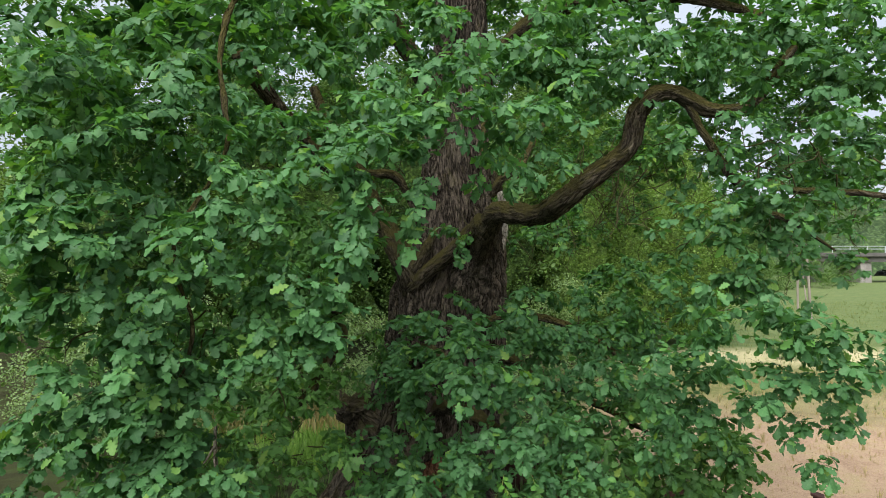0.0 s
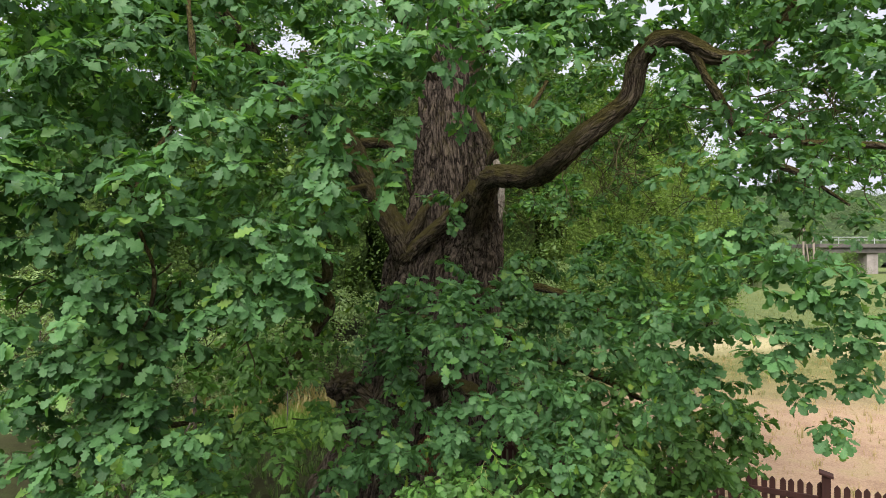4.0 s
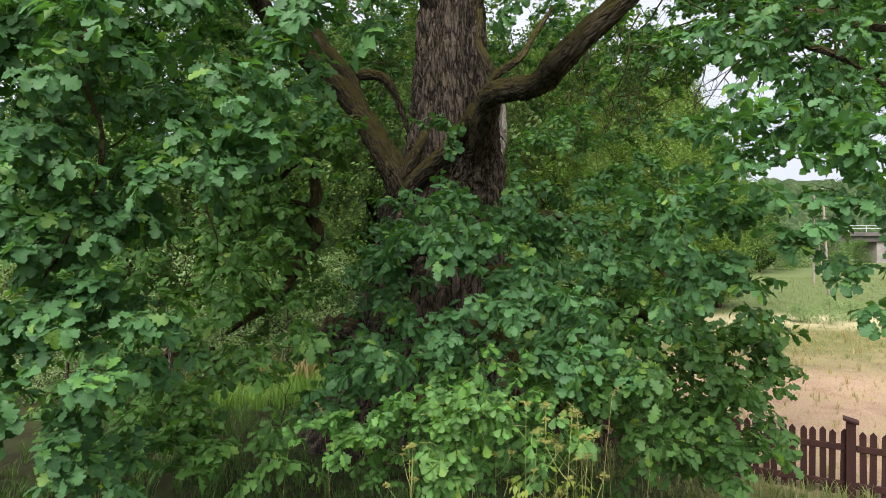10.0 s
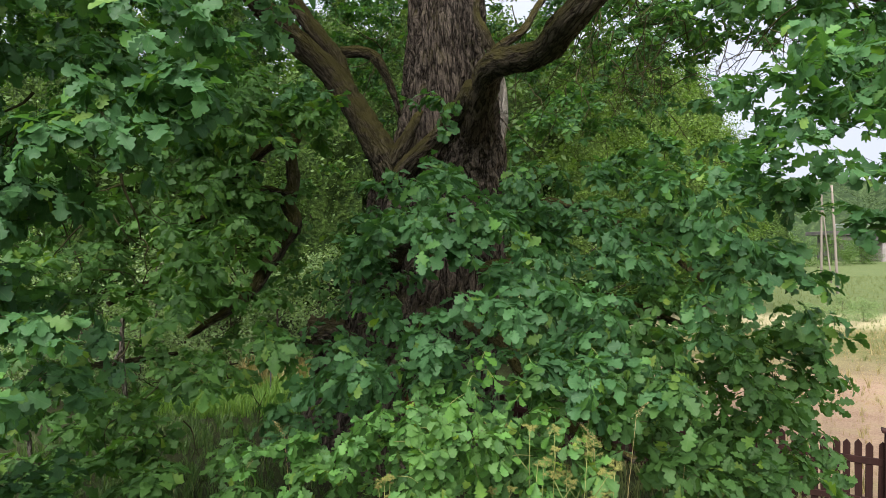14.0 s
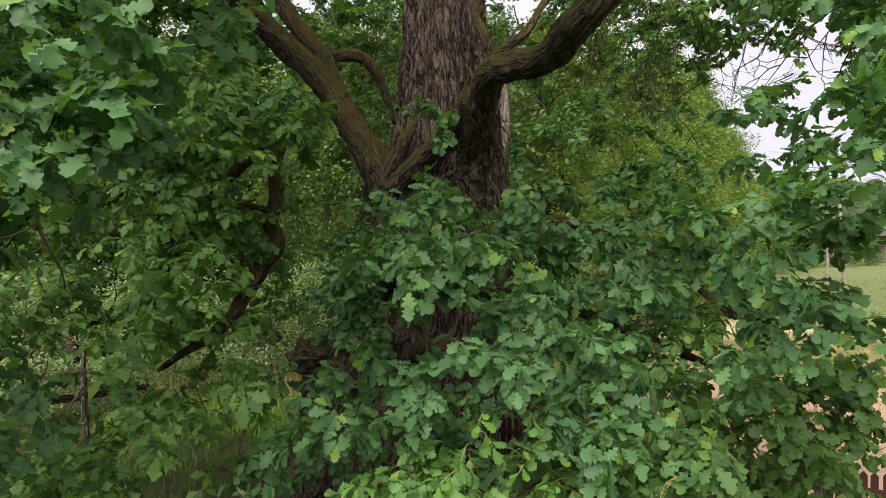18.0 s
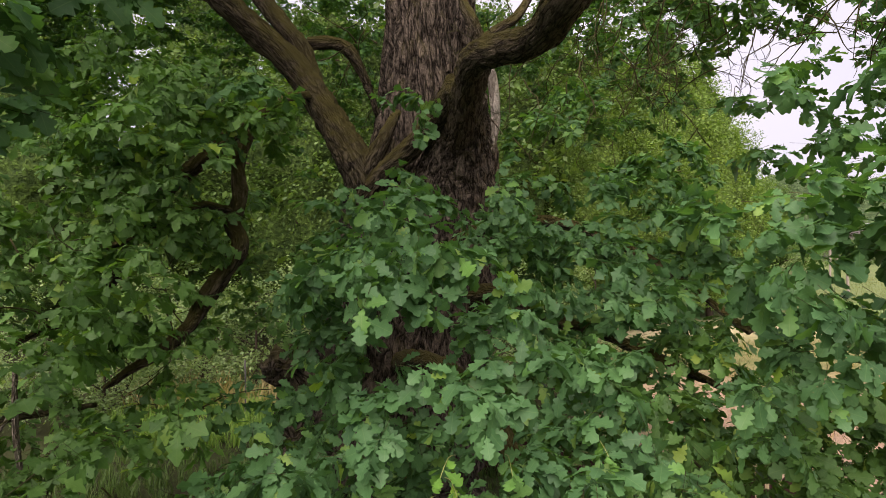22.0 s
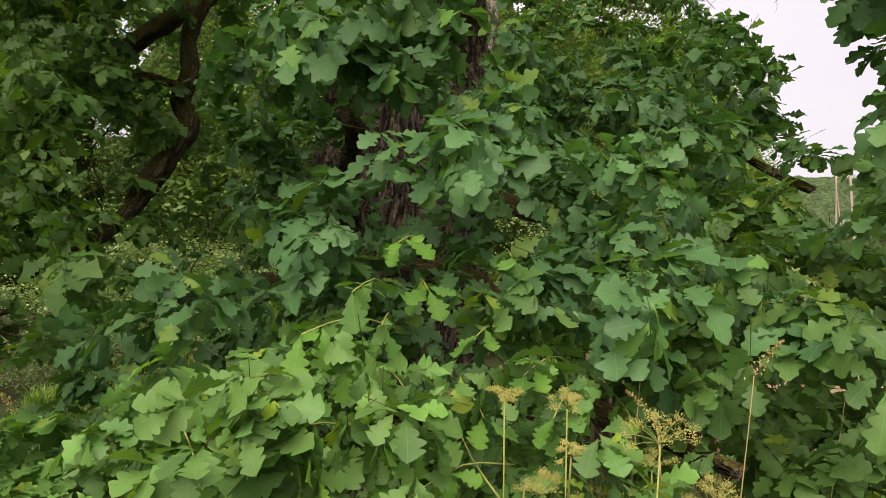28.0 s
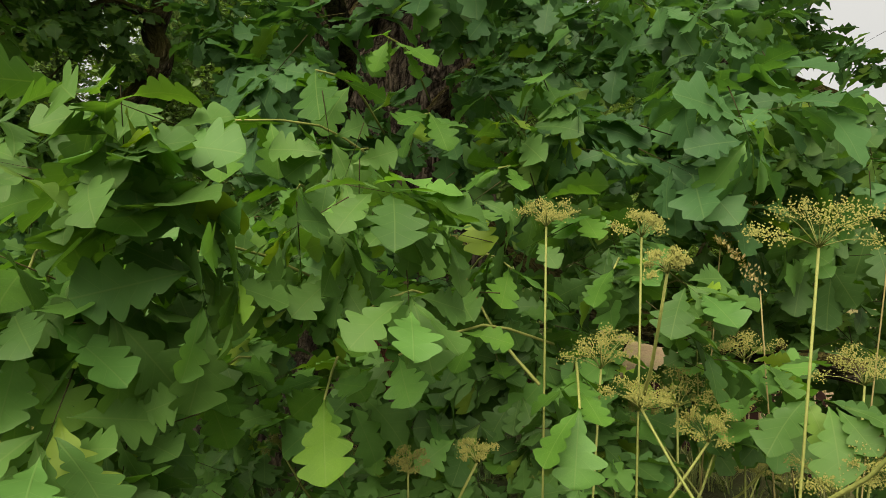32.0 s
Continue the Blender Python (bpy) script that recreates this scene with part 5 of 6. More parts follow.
foliage_mass('G', (-0.14, -4.58, 4.40), (0.34, 0.25, 0.22), 0.9)
foliage_mass('G', (-0.51, -4.58, 3.62), (0.15, 0.16, 0.15), 0.9)
foliage_mass('G', (-1.25, -4.20, 3.88), (0.30, 0.25, 0.20), 0.9)
foliage_mass('F', (2.63, -4.30, 4.45), (0.32, 0.25, 0.30), 0.9)
foliage_mass('G', (0.34, -4.60, 4.16), (0.26, 0.20, 0.17), 0.9)
foliage_mass('G', (0.72, -4.40, 4.42), (0.25, 0.20, 0.20), 0.9)
foliage_mass('E', (2.12, -3.20, 1.98), (0.34, 0.25, 0.20), 0.9)
foliage_mass('E', (2.28, -3.00, 2.00), (0.30, 0.25, 0.25), 0.9)
foliage_mass('E', (1.95, -3.35, 1.72), (0.30, 0.25, 0.16), 0.9)
foliage_mass('F', (2.00, -3.90, 2.32), (0.20, 0.20, 0.18), 0.9)
foliage_mass('F', (1.97, -4.20, 2.74), (0.28, 0.22, 0.20), 0.9)
foliage_mass('F', (2.20, -4.35, 2.52), (0.22, 0.20, 0.20), 0.9)
foliage_mass('F', (1.85, -4.06, 2.95), (0.22, 0.20, 0.15), 0.9)
foliage_mass('G', (0.00, -4.50, 4.66), (0.40, 0.25, 0.24), 0.9)
foliage_mass('G', (-0.27, -4.60, 4.18), (0.30, 0.20, 0.18), 0.9)
foliage_mass('G', (-0.50, -4.50, 4.50), (0.30, 0.25, 0.25), 0.9)
foliage_mass('G', (0.42, -4.60, 4.30), (0.28, 0.20, 0.18), 0.9)
foliage_mass('G', (0.35, -4.45, 4.85), (0.40, 0.25, 0.22), 0.9)
foliage_mass('G', (-0.45, -4.50, 3.98), (0.24, 0.20, 0.16), 0.9)
foliage_mass('G', (1.60, -2.60, 5.75), (0.80, 0.40, 0.30), 0.9)
# more lighter leaves, painting the sunlit upper left
foliage_mass('J', (-3.30, -2.60, 4.90), (0.35, 0.40, 0.40), 0.9)
foliage_mass('J', (-3.40, -2.60, 4.15), (0.30, 0.30, 0.30), 0.9)
foliage_mass('E', (1.30, -3.30, 1.55), (0.20, 0.15, 0.14), 0.9)
foliage_mass('J', (-2.70, -3.60, 4.75), (0.40, 0.40, 0.35), 0.9)
foliage_mass('J', (-3.00, -3.20, 4.20), (0.35, 0.35, 0.35), 0.9)
foliage_mass('H', (1.50, 0.90, 4.15), (0.50, 0.40, 0.35), 0.6)
foliage_mass('H', (2.30, 0.60, 4.20), (0.60, 0.40, 0.35), 0.6)
foliage_mass('D', (3.00, -2.20, 3.90), (0.60, 0.30, 0.25), 0.6)
foliage_mass('D', (3.50, -2.20, 3.60), (0.40, 0.30, 0.30), 0.6)
foliage_mass('D', (2.60, -2.20, 3.60), (0.40, 0.30, 0.20), 0.6)
foliage_mass('F', (2.45, -4.65, 3.05), (0.30, 0.20, 0.22), 0.9)
foliage_mass('F', (2.60, -4.50, 2.78), (0.20, 0.20, 0.20), 0.9)
foliage_mass('B', (-1.05, -1.00, 3.80), (0.24, 0.20, 0.20), 0.9)
foliage_mass('G', (-1.60, -4.20, 4.58), (0.25, 0.20, 0.20), 0.9)
foliage_mass('G', (-0.97, -3.86, 4.62), (0.25, 0.20, 0.20), 0.9)
foliage_mass('F', (2.16, -4.48, 2.77), (0.16, 0.15, 0.14), 0.9)
foliage_mass('B', (-1.16, -3.50, 1.24), (0.20, 0.20, 0.13), 0.9)
foliage_mass('B', (-1.60, -3.28, 1.54), (0.22, 0.20, 0.15), 0.9)
foliage_mass('E', (2.72, -2.74, 1.72), (0.18, 0.18, 0.16), 0.9)
foliage_mass('D', (1.70, -2.15, 2.71), (0.25, 0.20, 0.18), 0.9)
foliage_mass('F', (1.60, -3.70, 2.52), (0.14, 0.15, 0.13), 0.95)
foliage_mass('F', (1.73, -3.70, 2.40), (0.13, 0.14, 0.10), 0.95)
foliage_mass('D', (-1.30, -1.60, 3.60), (0.42, 0.30, 0.28), 0.9)
foliage_mass('D', (-1.55, -1.70, 3.20), (0.34, 0.30, 0.24), 0.8)
foliage_mass('D', (3.14, -2.40, 4.45), (0.30, 0.30, 0.20), 0.6)
foliage_mass('D', (3.29, -2.40, 3.72), (0.36, 0.30, 0.16), 0.6)
foliage_mass('D', (4.40, -1.00, 3.95), (0.45, 0.30, 0.22), 0.6)
foliage_mass('D', (3.95, -2.40, 3.55), (0.36, 0.30, 0.18), 0.6)
foliage_mass('D', (-0.98, -1.55, 3.68), (0.34, 0.28, 0.28), 1.0)
# unseen foliage added to cast shade: the high crown over all, lower masses beside
for x, y, z, rx, ry, rz in ((0, 0.5, 8.6, 4.5, 4.2, 1.6), (-3.6, -1.2, 6.9, 2.4, 2.6, 1.0), (3.4, -0.6, 6.9, 2.4, 2.6, 1.0), (-3.4, -4.0, 6.2, 1.2, 0.8, 0.4), (-5.0, -2.5, 6.1, 1.6, 1.6, 0.7), (-2.6, -1.6, 5.7, 1.6, 1.4, 0.45), (-1.2, -2.4, 6.2, 1.6, 1.2, 0.4), (3.6, 2.6, 6.4, 2.0, 1.8, 1.0), (-5.4, 0.6, 6.0, 1.8, 2.2, 0.8), (-4.9, -3.0, 2.2, 0.8, 1.2, 1.6), (-3.8, -5.2, 1.5, 0.7, 0.6, 1.1), (-3.9, -4.7, 2.9, 0.7, 0.5, 0.9), (2.8, -4.4, 5.9, 1.2, 0.9, 0.4), (0.6, -3.0, 6.3, 1.6, 1.2, 0.4)):
    foliage_mass("K", (x, y, z), (rx, ry, rz), 1.2 if x < -2 else 0.6, 0.0)
grow_boughs()

# ---------------------------------------------------------------- picket fence


def fence_line(u):
    """A point on the fence, u metres along it from its gate end."""
    return Vector((4.68 - 0.86 * u, -0.64 + 0.51 * u, 0.0))


FENCE_TURN = math.degrees(math.atan2(0.51, -0.86))


def build_fence():
    fence = thing("picket_fence", "low dark brown stained picket fence with capped posts", "fence", (4.68, -0.64, -0.25))
    picket = box((0.066, 0.020, 0.72), (0, 0, 0.37), 0.004, 0.04)
    pm = bpy.data.meshes.new("picket")
    picket.to_mesh(pm); picket.free()
    pm.materials.append(FENCE_PAINT)
    post = box((0.095, 0.095, 0.90), (0, 0, 0.42), 0.006)
    qm = bpy.data.meshes.new("post")
    post.to_mesh(qm); post.free()
    qm.materials.append(FENCE_PAINT)
    cap = box((0.15, 0.15, 0.03), (0, 0, 0.885), 0.006)
    for v in cap.verts:
        v.co.z += 0.25 * (v.co.x)
    cm = bpy.data.meshes.new("cap")
    cap.to_mesh(cm); cap.free()
    cm.materials.append(FENCE_PAINT)
    rng = random.Random(4)
    run = -3.0
    k = 0
    while run < 5.4:
        p = fence_line(run) - Vector((4.68, -0.64, 0))
        shared_part("picket", pm, fence, Matrix.Translation(p) @ pose(0, 0.03, rng.uniform(-0.012, 0.012), 0, rng.uniform(-1.2, 1.2), FENCE_TURN))
        run += 0.083 if k % 2 else 0.108
        k += 1
    for u in (-2.2, 0.0, 2.2, 4.4):
        p = fence_line(u) - Vector((4.68, -0.64, 0))
        ob = shared_part("post", qm, fence, Matrix.Translation(p) @ pose(0, 0, 0, 0, 0, FENCE_TURN))
        shared_part("cap", cm, ob, Matrix.Identity(4))
    for z in (0.16, 0.57):
        for u in (-2.2, 0.0, 2.2):
            a, b = fence_line(u), fence_line(u + 2.2)
            rail = box(((b - a).length - 0.1, 0.035, 0.07), (0, 0, 0), 0.005)
            ob = part("rail", rail, FENCE_PAINT, fence)
            ob.matrix_basis = Matrix.Translation((a + b) / 2 - Vector((4.68, -0.64, -z))) @ pose(0, 0, 0, 0, 0, FENCE_TURN) @ pose(0, -0.02, 0)


build_fence()

# ---------------------------------------------------------------- woods and shrubs


def leaf_cloud_shape(seed, n=60, size=0.05):
    """A loose clump of small leaves about a metre across."""
    rng = np.random.default_rng(seed)
    verts, tris, uv, k = [], [], [], 0
    d = rng.normal(size=(n, 3))
    d /= np.linalg.norm(d, axis=1)[:, None]
    p = d * (rng.random(n) ** 0.5)[:, None] * np.array((0.5, 0.5, 0.32))
    for q in p:
        v, t, u = flat_leaf(rng)
        v = v * size * rng.uniform(0.7, 1.3) @ turn(rng.normal(0, 0.5), rng.normal(0, 0.5), rng.uniform(0, 6.28)).T + q
        verts.append(v); tris.append(t + k); uv.append(u)
        k += len(v)
    tris = np.concatenate(tris)
    return np.concatenate(verts), tris, np.concatenate(uv), np.zeros(len(tris), int)


FAR_CLUMPS = [leaf_cloud_shape(s, 80, 0.075) for s in (35, 36, 37, 38)]
CLUMPS = [leaf_cloud_shape(s, 76, 0.115) for s in (21, 22, 23, 24)]
FINE_CLUMPS = [leaf_cloud_shape(s, 96, 0.082) for s in (31, 32, 33)]


def inner_crown(height, spread, low, lean, seed):
    """The dense inside of a crown, added with its shade painted on: an uneven lumpy body well within its outer leaves.
    """
    rows, sides = 22, 26
    verts = []
    for j in range(rows):
        u = j / (rows - 1)
        wide = spread * 0.56 * (0.35 + 0.75 * math.sin(math.pi * min(1, 0.12 + 0.8 * u))) * (1 - 0.35 * u) * min(1.0, 5 * (1 - u) + 0.1) * min(1.0, 6 * u + 0.3)
        zz = low + (0.97 - low) * u
        for k in range(sides):
            a = 2 * math.pi * k / sides
            d = Vector((math.cos(a) * 2.2, math.sin(a) * 2.2, u * height * 0.8 + seed))
            r = wide * (1 + 0.45 * noise.noise(d) + 0.35 * noise.noise(d * 2.7))
            verts.append((math.cos(a) * r + lean[0] * zz, math.sin(a) * r + lean[1] * zz, zz * height + 0.25 * noise.noise(d * 1.7)))
    idx = np.arange(rows * sides).reshape(rows, sides)
    p, q = idx[:-1], idx[1:]
    return np.array(verts), np.stack([p, np.roll(p, -1, 1), np.roll(q, -1, 1), q], -1).reshape(-1, 4)


def woodland_tree(x, y, height, spread, seed, label, low=0.25, clumps=130, mat=None, bark=None, trunk=0.14, name="woodland_tree", shapes=None, size=0.75, core=0.0):
    rng = np.random.default_rng(seed)
    z = ground_height(x, y)
    tree = thing(name, label, "tree" if trunk > 0.03 else "shrub", (x, y, z), "wood behind the oak")
    lean = rng.normal(0, 0.03 * height, 2)
    line = [(0, 0, -0.1), (lean[0] * 0.4, lean[1] * 0.4, height * 0.4), (lean[0], lean[1], height * 0.93)]
    v, t = tube(line, [trunk, trunk * 0.75, trunk * 0.15], 0.4, 8, 0.1, seed)
    pieces = [(v, t)]
    for k in range(9):
        u = low + (0.9 - low) * k / 9
        a = k * 2.4 + rng.normal(0, 0.3)
        reach = spread * (0.9 - 0.5 * u) * rng.uniform(0.7, 1.1)
        p0 = np.array((lean[0] * u, lean[1] * u, height * u))
        p1 = p0 + np.array((math.cos(a) * reach * 0.5, math.sin(a) * reach * 0.5, reach * 0.35))
        p2 = p0 + np.array((math.cos(a) * reach, math.sin(a) * reach, reach * 0.45))
        pieces.append(tube([p0, p1, p2], [trunk * 0.4, trunk * 0.25, trunk * 0.08], 0.4, 5, 0.0, seed))
    v, t = join(pieces)
    ob = under(new("trunk", fill_mesh("trunk", v, t, [bark or PINE_BARK], smooth=True)), tree)
    n = clumps
    u = rng.random(n)
    zz = low + (1 - low) * u
    width = spread * (0.35 + 0.75 * np.sin(np.pi * np.clip(0.12 + 0.8 * u, 0, 1))) * (1 - 0.35 * u)
    a = rng.uniform(0, 6.28, n)
    lump = 1 + 0.25 * np.sin(3 * a + seed) * np.sin(7 * u + seed)
    r = width * rng.random(n) ** 0.45 * lump
    p = np.stack([np.cos(a) * r + lean[0] * zz, np.sin(a) * r + lean[1] * zz, zz * height], 1)
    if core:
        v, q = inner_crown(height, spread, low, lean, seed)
        under(new("inner_crown", fill_mesh("inner_crown", v, q, [BIRCH_BODY if mat == BIRCH_LEAF else WOOD_BODY], smooth=True)), tree, "added inner crown body with painted gap shade")
        v = v[rng.integers(0, len(v), int(core))]
        axis = np.stack([lean[0] * v[:, 2] / height, lean[1] * v[:, 2] / height, v[:, 2]], 1)
        at = axis + (v - axis) * rng.uniform(1.0, 1.75, (len(v), 1)) + rng.normal(0, 0.16, v.shape)
        leafy = [(*flat_leaf(rng, 0.36), np.zeros(2, int)) for _ in range(5)]
        scatter("crown", leafy, at, rng.uniform(0, 6.28, len(v)), rng.normal(0, 0.7, (len(v), 2)), rng.uniform(0.07, 0.13, len(v)) * height / 10, [mat or FAR_LEAF], tree)
    scatter("crown", shapes or CLUMPS, p, rng.uniform(0, 6.28, n), rng.normal(0, 0.25, (n, 2)), rng.uniform(0.7, 1.3, n) * size, [mat or FAR_LEAF], tree)
    return tree


GREEN_TREE = "tall green leafy tree at the edge of the wood"
# behind the trunk and to its left the wood is close
for i, (x, y, h, s) in enumerate(((-9, 9, 9, 2.6), (-6.2, 12, 11, 2.8), (-3.4, 10.5, 9, 2.4), (-1.0, 13, 11, 2.8), (1.5, 12, 9.5, 2.6), (4.0, 14.5, 10, 2.8), (-12, 13, 12, 3.2), (-8, 17, 13, 3.4), (-4, 18, 13, 3.4), (0.5, 19, 13, 3.4), (4, 21, 13, 3.2), (5.5, 25, 14, 3.2), (8.8, 26, 13.5, 3.0), (11.2, 25.5, 11, 2.3), (2, 25, 14.5, 3.2))):
    woodland_tree(x, y, h, s, 40 + i, GREEN_TREE, 0.12, 45, core=5200)
for i, (x, y, h, s) in enumerate(((4.6, 13.5, 8.4, 2.2), (6.6, 15.0, 8.6, 2.3), (8.4, 17.0, 10.4, 2.6), (10.3, 18.2, 9.8, 2.3), (11.8, 19.5, 7.4, 1.7), (7.4, 22, 10.0, 2.4))):
    woodland_tree(x, y, h, s, 70 + i, "light green birch by the meadow", 0.06, 150, BIRCH_LEAF, shapes=FINE_CLUMPS, size=0.85, core=9000)
for i, (x, y, h, s) in enumerate(((13.5, 41, 9.0, 3.2), (17.5, 44, 9.5, 3.4), (21.5, 46, 9.0, 3.4), (25.5, 48, 9.2, 3.4), (29.0, 51, 8.0, 3.0))):
    woodland_tree(x, y, h, s, 80 + i, "grey-green willow at the far edge of the meadow", 0.03, 70, shapes=FINE_CLUMPS, size=1.5, core=4500)
for i, (x, y, h, s) in enumerate(((33, 56, 3.2, 2.6), (38, 62, 3.0, 2.6), (44, 66, 3.2, 2.8), (50, 70, 3.0, 2.8))):
    woodland_tree(x, y, h, s, 86 + i, "dark green bush below the bridge", 0.0, 45, None, None, 0.03, "shrub", FINE_CLUMPS, 1.8)
for i, (x, y, h, s) in enumerate(((-6.6, 3.6, 2.4, 1.3), (-8.6, 5.6, 3.0, 1.6), (-10.6, 8.0, 3.4, 1.7), (-5.4, 4.6, 1.8, 1.0), (-2.2, 5.8, 2.7, 0.85), (-3.2, 5.9, 2.3, 0.95), (-4.3, 6.1, 2.2, 0.95), (-5.4, 6.6, 2.3, 1.0), (-1.2, 6.5, 2.4, 1.1), (-4.2, 6.0, 2.2, 1.1), (2.4, 6.2, 2.8, 1.2), (3.8, 8.5, 3.2, 1.4), (1.0, 7.5, 2.6, 1.2), (-6, 6.5, 2.8, 1.3), (12.0, 27, 2.6, 1.6), (14.2, 30, 2.8, 1.7))):
    woodland_tree(x, y, h, s, 90 + i, "pale grey-green shrub in the undergrowth", 0.05, 55, SHRUB_LEAF, None, 0.03, "shrub", FINE_CLUMPS, 0.7)

for i, (x, y, h, s) in enumerate(((13.5, 14.4, 0.9, 0.75), (14.7, 15.2, 0.7, 0.6), (12.8, 15.0, 0.6, 0.5))):
    woodland_tree(x, y, h, s, 120 + i, "low grey-green bush in the meadow grass", 0.0, 40, SHRUB_LEAF, None, 0.012, "shrub", FINE_CLUMPS, 0.4)


def slope(x, y):
    """Height of the wooded hillside: rounded crowns, one behind the other."""
    crowns = 5 * noise.noise(Vector((x * 0.03, y * 0.04, 1))) + 4.0 * noise.noise(Vector((x * 0.13, y * 0.13, 2))) + 2.5 * noise.noise(Vector((x * 0.3, y * 0.3, 7)))
    return min(1, (y - 117) / 7) * (25 * (0.45 + 0.55 * (y - 118) / 82)) - 3 + crowns


def far_wood():
    rng = np.random.default_rng(5)
    p = []
    for k in range(1000):
        x, y = rng.uniform(42, 165), rng.uniform(117, 175)
        p.append((x, y, slope(x, y) + rng.uniform(-1.2, 1.6)))
    p = np.array(p)
    n = len(p)
    wood = scatter("far_wood", FAR_CLUMPS, p, rng.uniform(0, 6.28, n), rng.normal(0, 0.2, (n, 2)), rng.uniform(2.6, 4.6, n), [HILL_LEAF])
    tagged(wood, "distant wood on the hillside behind the bridge", "woodland", "", "stuff")
    xs, ys = np.linspace(-160, 340, 420), np.linspace(118, 200, 40)
    verts = np.array([(x, y, slope(x, y)) for y in ys for x in xs])
    idx = np.arange(len(verts)).reshape(len(ys), len(xs))
    quads = np.stack([idx[:-1, :-1], idx[:-1, 1:], idx[1:, 1:], idx[1:, :-1]], -1).reshape(-1, 4)
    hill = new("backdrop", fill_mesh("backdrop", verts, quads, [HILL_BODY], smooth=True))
    tagged(hill, "dark green wooded slope under the distant trees", "hill", "", "structure")


far_wood()


def undergrowth():
    """The close wood behind the oak: layer upon layer of leafy twigs, thinner and brighter to the right."""
    rng = np.random.default_rng(8)
    p, size = [], []
    while len(p) < 1650:
        y = rng.uniform(8, 26)
        x = rng.uniform(-1.15 * y - 5, 0.40 * y + 1.5)
        top = 14.5 - 0.28 * max(0, x + 2)
        z = top * rng.random() ** 0.8
        if noise.noise(Vector((x * 0.35, y * 0.25, z * 0.3))) > -0.12:
            p.append((x, y, z + 0.1))
            size.append(rng.uniform(0.9, 1.75))
    p = np.array(p)
    n = len(p)
    ob = scatter("wood_undergrowth", CLUMPS, p, rng.uniform(0, 6.28, n), rng.normal(0, 0.3, (n, 2)), np.array(size), [FAR_LEAF])
    tagged(ob, "dense green foliage of the wood behind the oak", "woodland", "", "stuff")


undergrowth()


def wood_edge():
    """The depth of the wood: an uneven green slope of crowns where the eye finds no more gaps."""
    xs, zs = np.linspace(-70, 10.5, 150), np.linspace(-0.5, 1, 26)
    verts = []
    for w in zs:
        for x in xs:
            top = 8.5 + 3 * noise.noise(Vector((x * 0.12, 0, 0))) - 0.25 * max(0, x + 4)
            bulge = 2.5 * noise.noise(Vector((x * 0.3, w * 4, 3))) + 1.2 * noise.noise(Vector((x * 0.9, w * 12, 5)))
            verts.append((x, 29 - 0.15 * abs(x + 5) + bulge + 4 * max(0, w) ** 2, top * w))
    idx = np.arange(len(verts)).reshape(len(zs), len(xs))
    quads = np.stack([idx[:-1, :-1], idx[:-1, 1:], idx[1:, 1:], idx[1:, :-1]], -1).reshape(-1, 4)
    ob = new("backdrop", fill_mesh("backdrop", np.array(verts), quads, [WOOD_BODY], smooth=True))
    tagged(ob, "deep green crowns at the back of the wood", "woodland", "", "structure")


wood_edge()

# ---------------------------------------------------------------- bridge and poles


def build_bridge():
    bridge = thing("road_bridge", "concrete road bridge with a pale steel parapet rail", "bridge", (59.5, 80, 0.7))
    deck = box((46, 7.0, 0.55), (16.5, 4.0, 3.75), 0.03)
    part("deck", deck, DARK_STEEL, bridge, "dark deck edge")
    part("girder", box((46, 0.5, 0.75), (16.5, 1.2, 3.10), 0.02), DARK_STEEL, bridge, "dark edge girder")
    for x in (-5.0, 1.5, 12.0, 24.0):
        part("pier", box((0.9 if x < 0 else 1.6, 5.0, 4.6), (x, 3.8, 1.1), 0.05), CONCRETE if x > 0 else DARK_STEEL, bridge)
    for k in range(19):
        part("rail_post", box((0.09, 0.09, 0.95), (-6.2 + 2.5 * k, 0.65, 4.5), 0.01), GALVANISED, bridge)
    for z in (4.55, 4.95):
        part("handrail", box((46, 0.06, 0.09), (16.5, 0.65, z), 0.01), GALVANISED, bridge)


build_bridge()


def wooden_pole(name, x, y, height, lean, label, brace=None):
    z = ground_height(x, y)
    ob = thing(name, label, "pole", (x, y, z))
    v, t = tube([(0, 0, -0.3), (lean * 0.5, 0, height * 0.5), (lean, 0, height)], [0.07, 0.065, 0.055], 0.5, 10, 0.04)
    under(new("shaft", fill_mesh("shaft", v, t, [POLE_WOOD], smooth=True)), ob)
    if brace:
        v, t = tube([(brace, 0.2, -0.3), (brace * 0.5, 0.1, height * 0.42), (0.02, 0, height * 0.85)], [0.05, 0.045, 0.04], 0.5, 8, 0.04)
        under(new("brace", fill_mesh("brace", v, t, [POLE_WOOD], smooth=True)), ob)


wooden_pole("utility_pole", 20.4, 26.0, 5.6, -0.35, "weathered leaning wooden pole in the meadow")
wooden_pole("utility_pole", 24.2, 34.0, 6.2, 0.0, "weathered wooden pole with a slanting brace", 0.8)

# ---------------------------------------------------------------- near shoots, leaf by leaf
LEAF_MESHES = []


def single_leaves():
    rng = np.random.default_rng(17)
    for k in range(10):
        v, t, uv = leaf_shape(OAK_SIDE, rng, 0.18, 0.12)
        LEAF_MESHES.append(fill_mesh("leaf", v, t, [SINGLE_LEAF if k < 8 else YOUNG_LIT_LEAF], uv, smooth=True))


single_leaves()


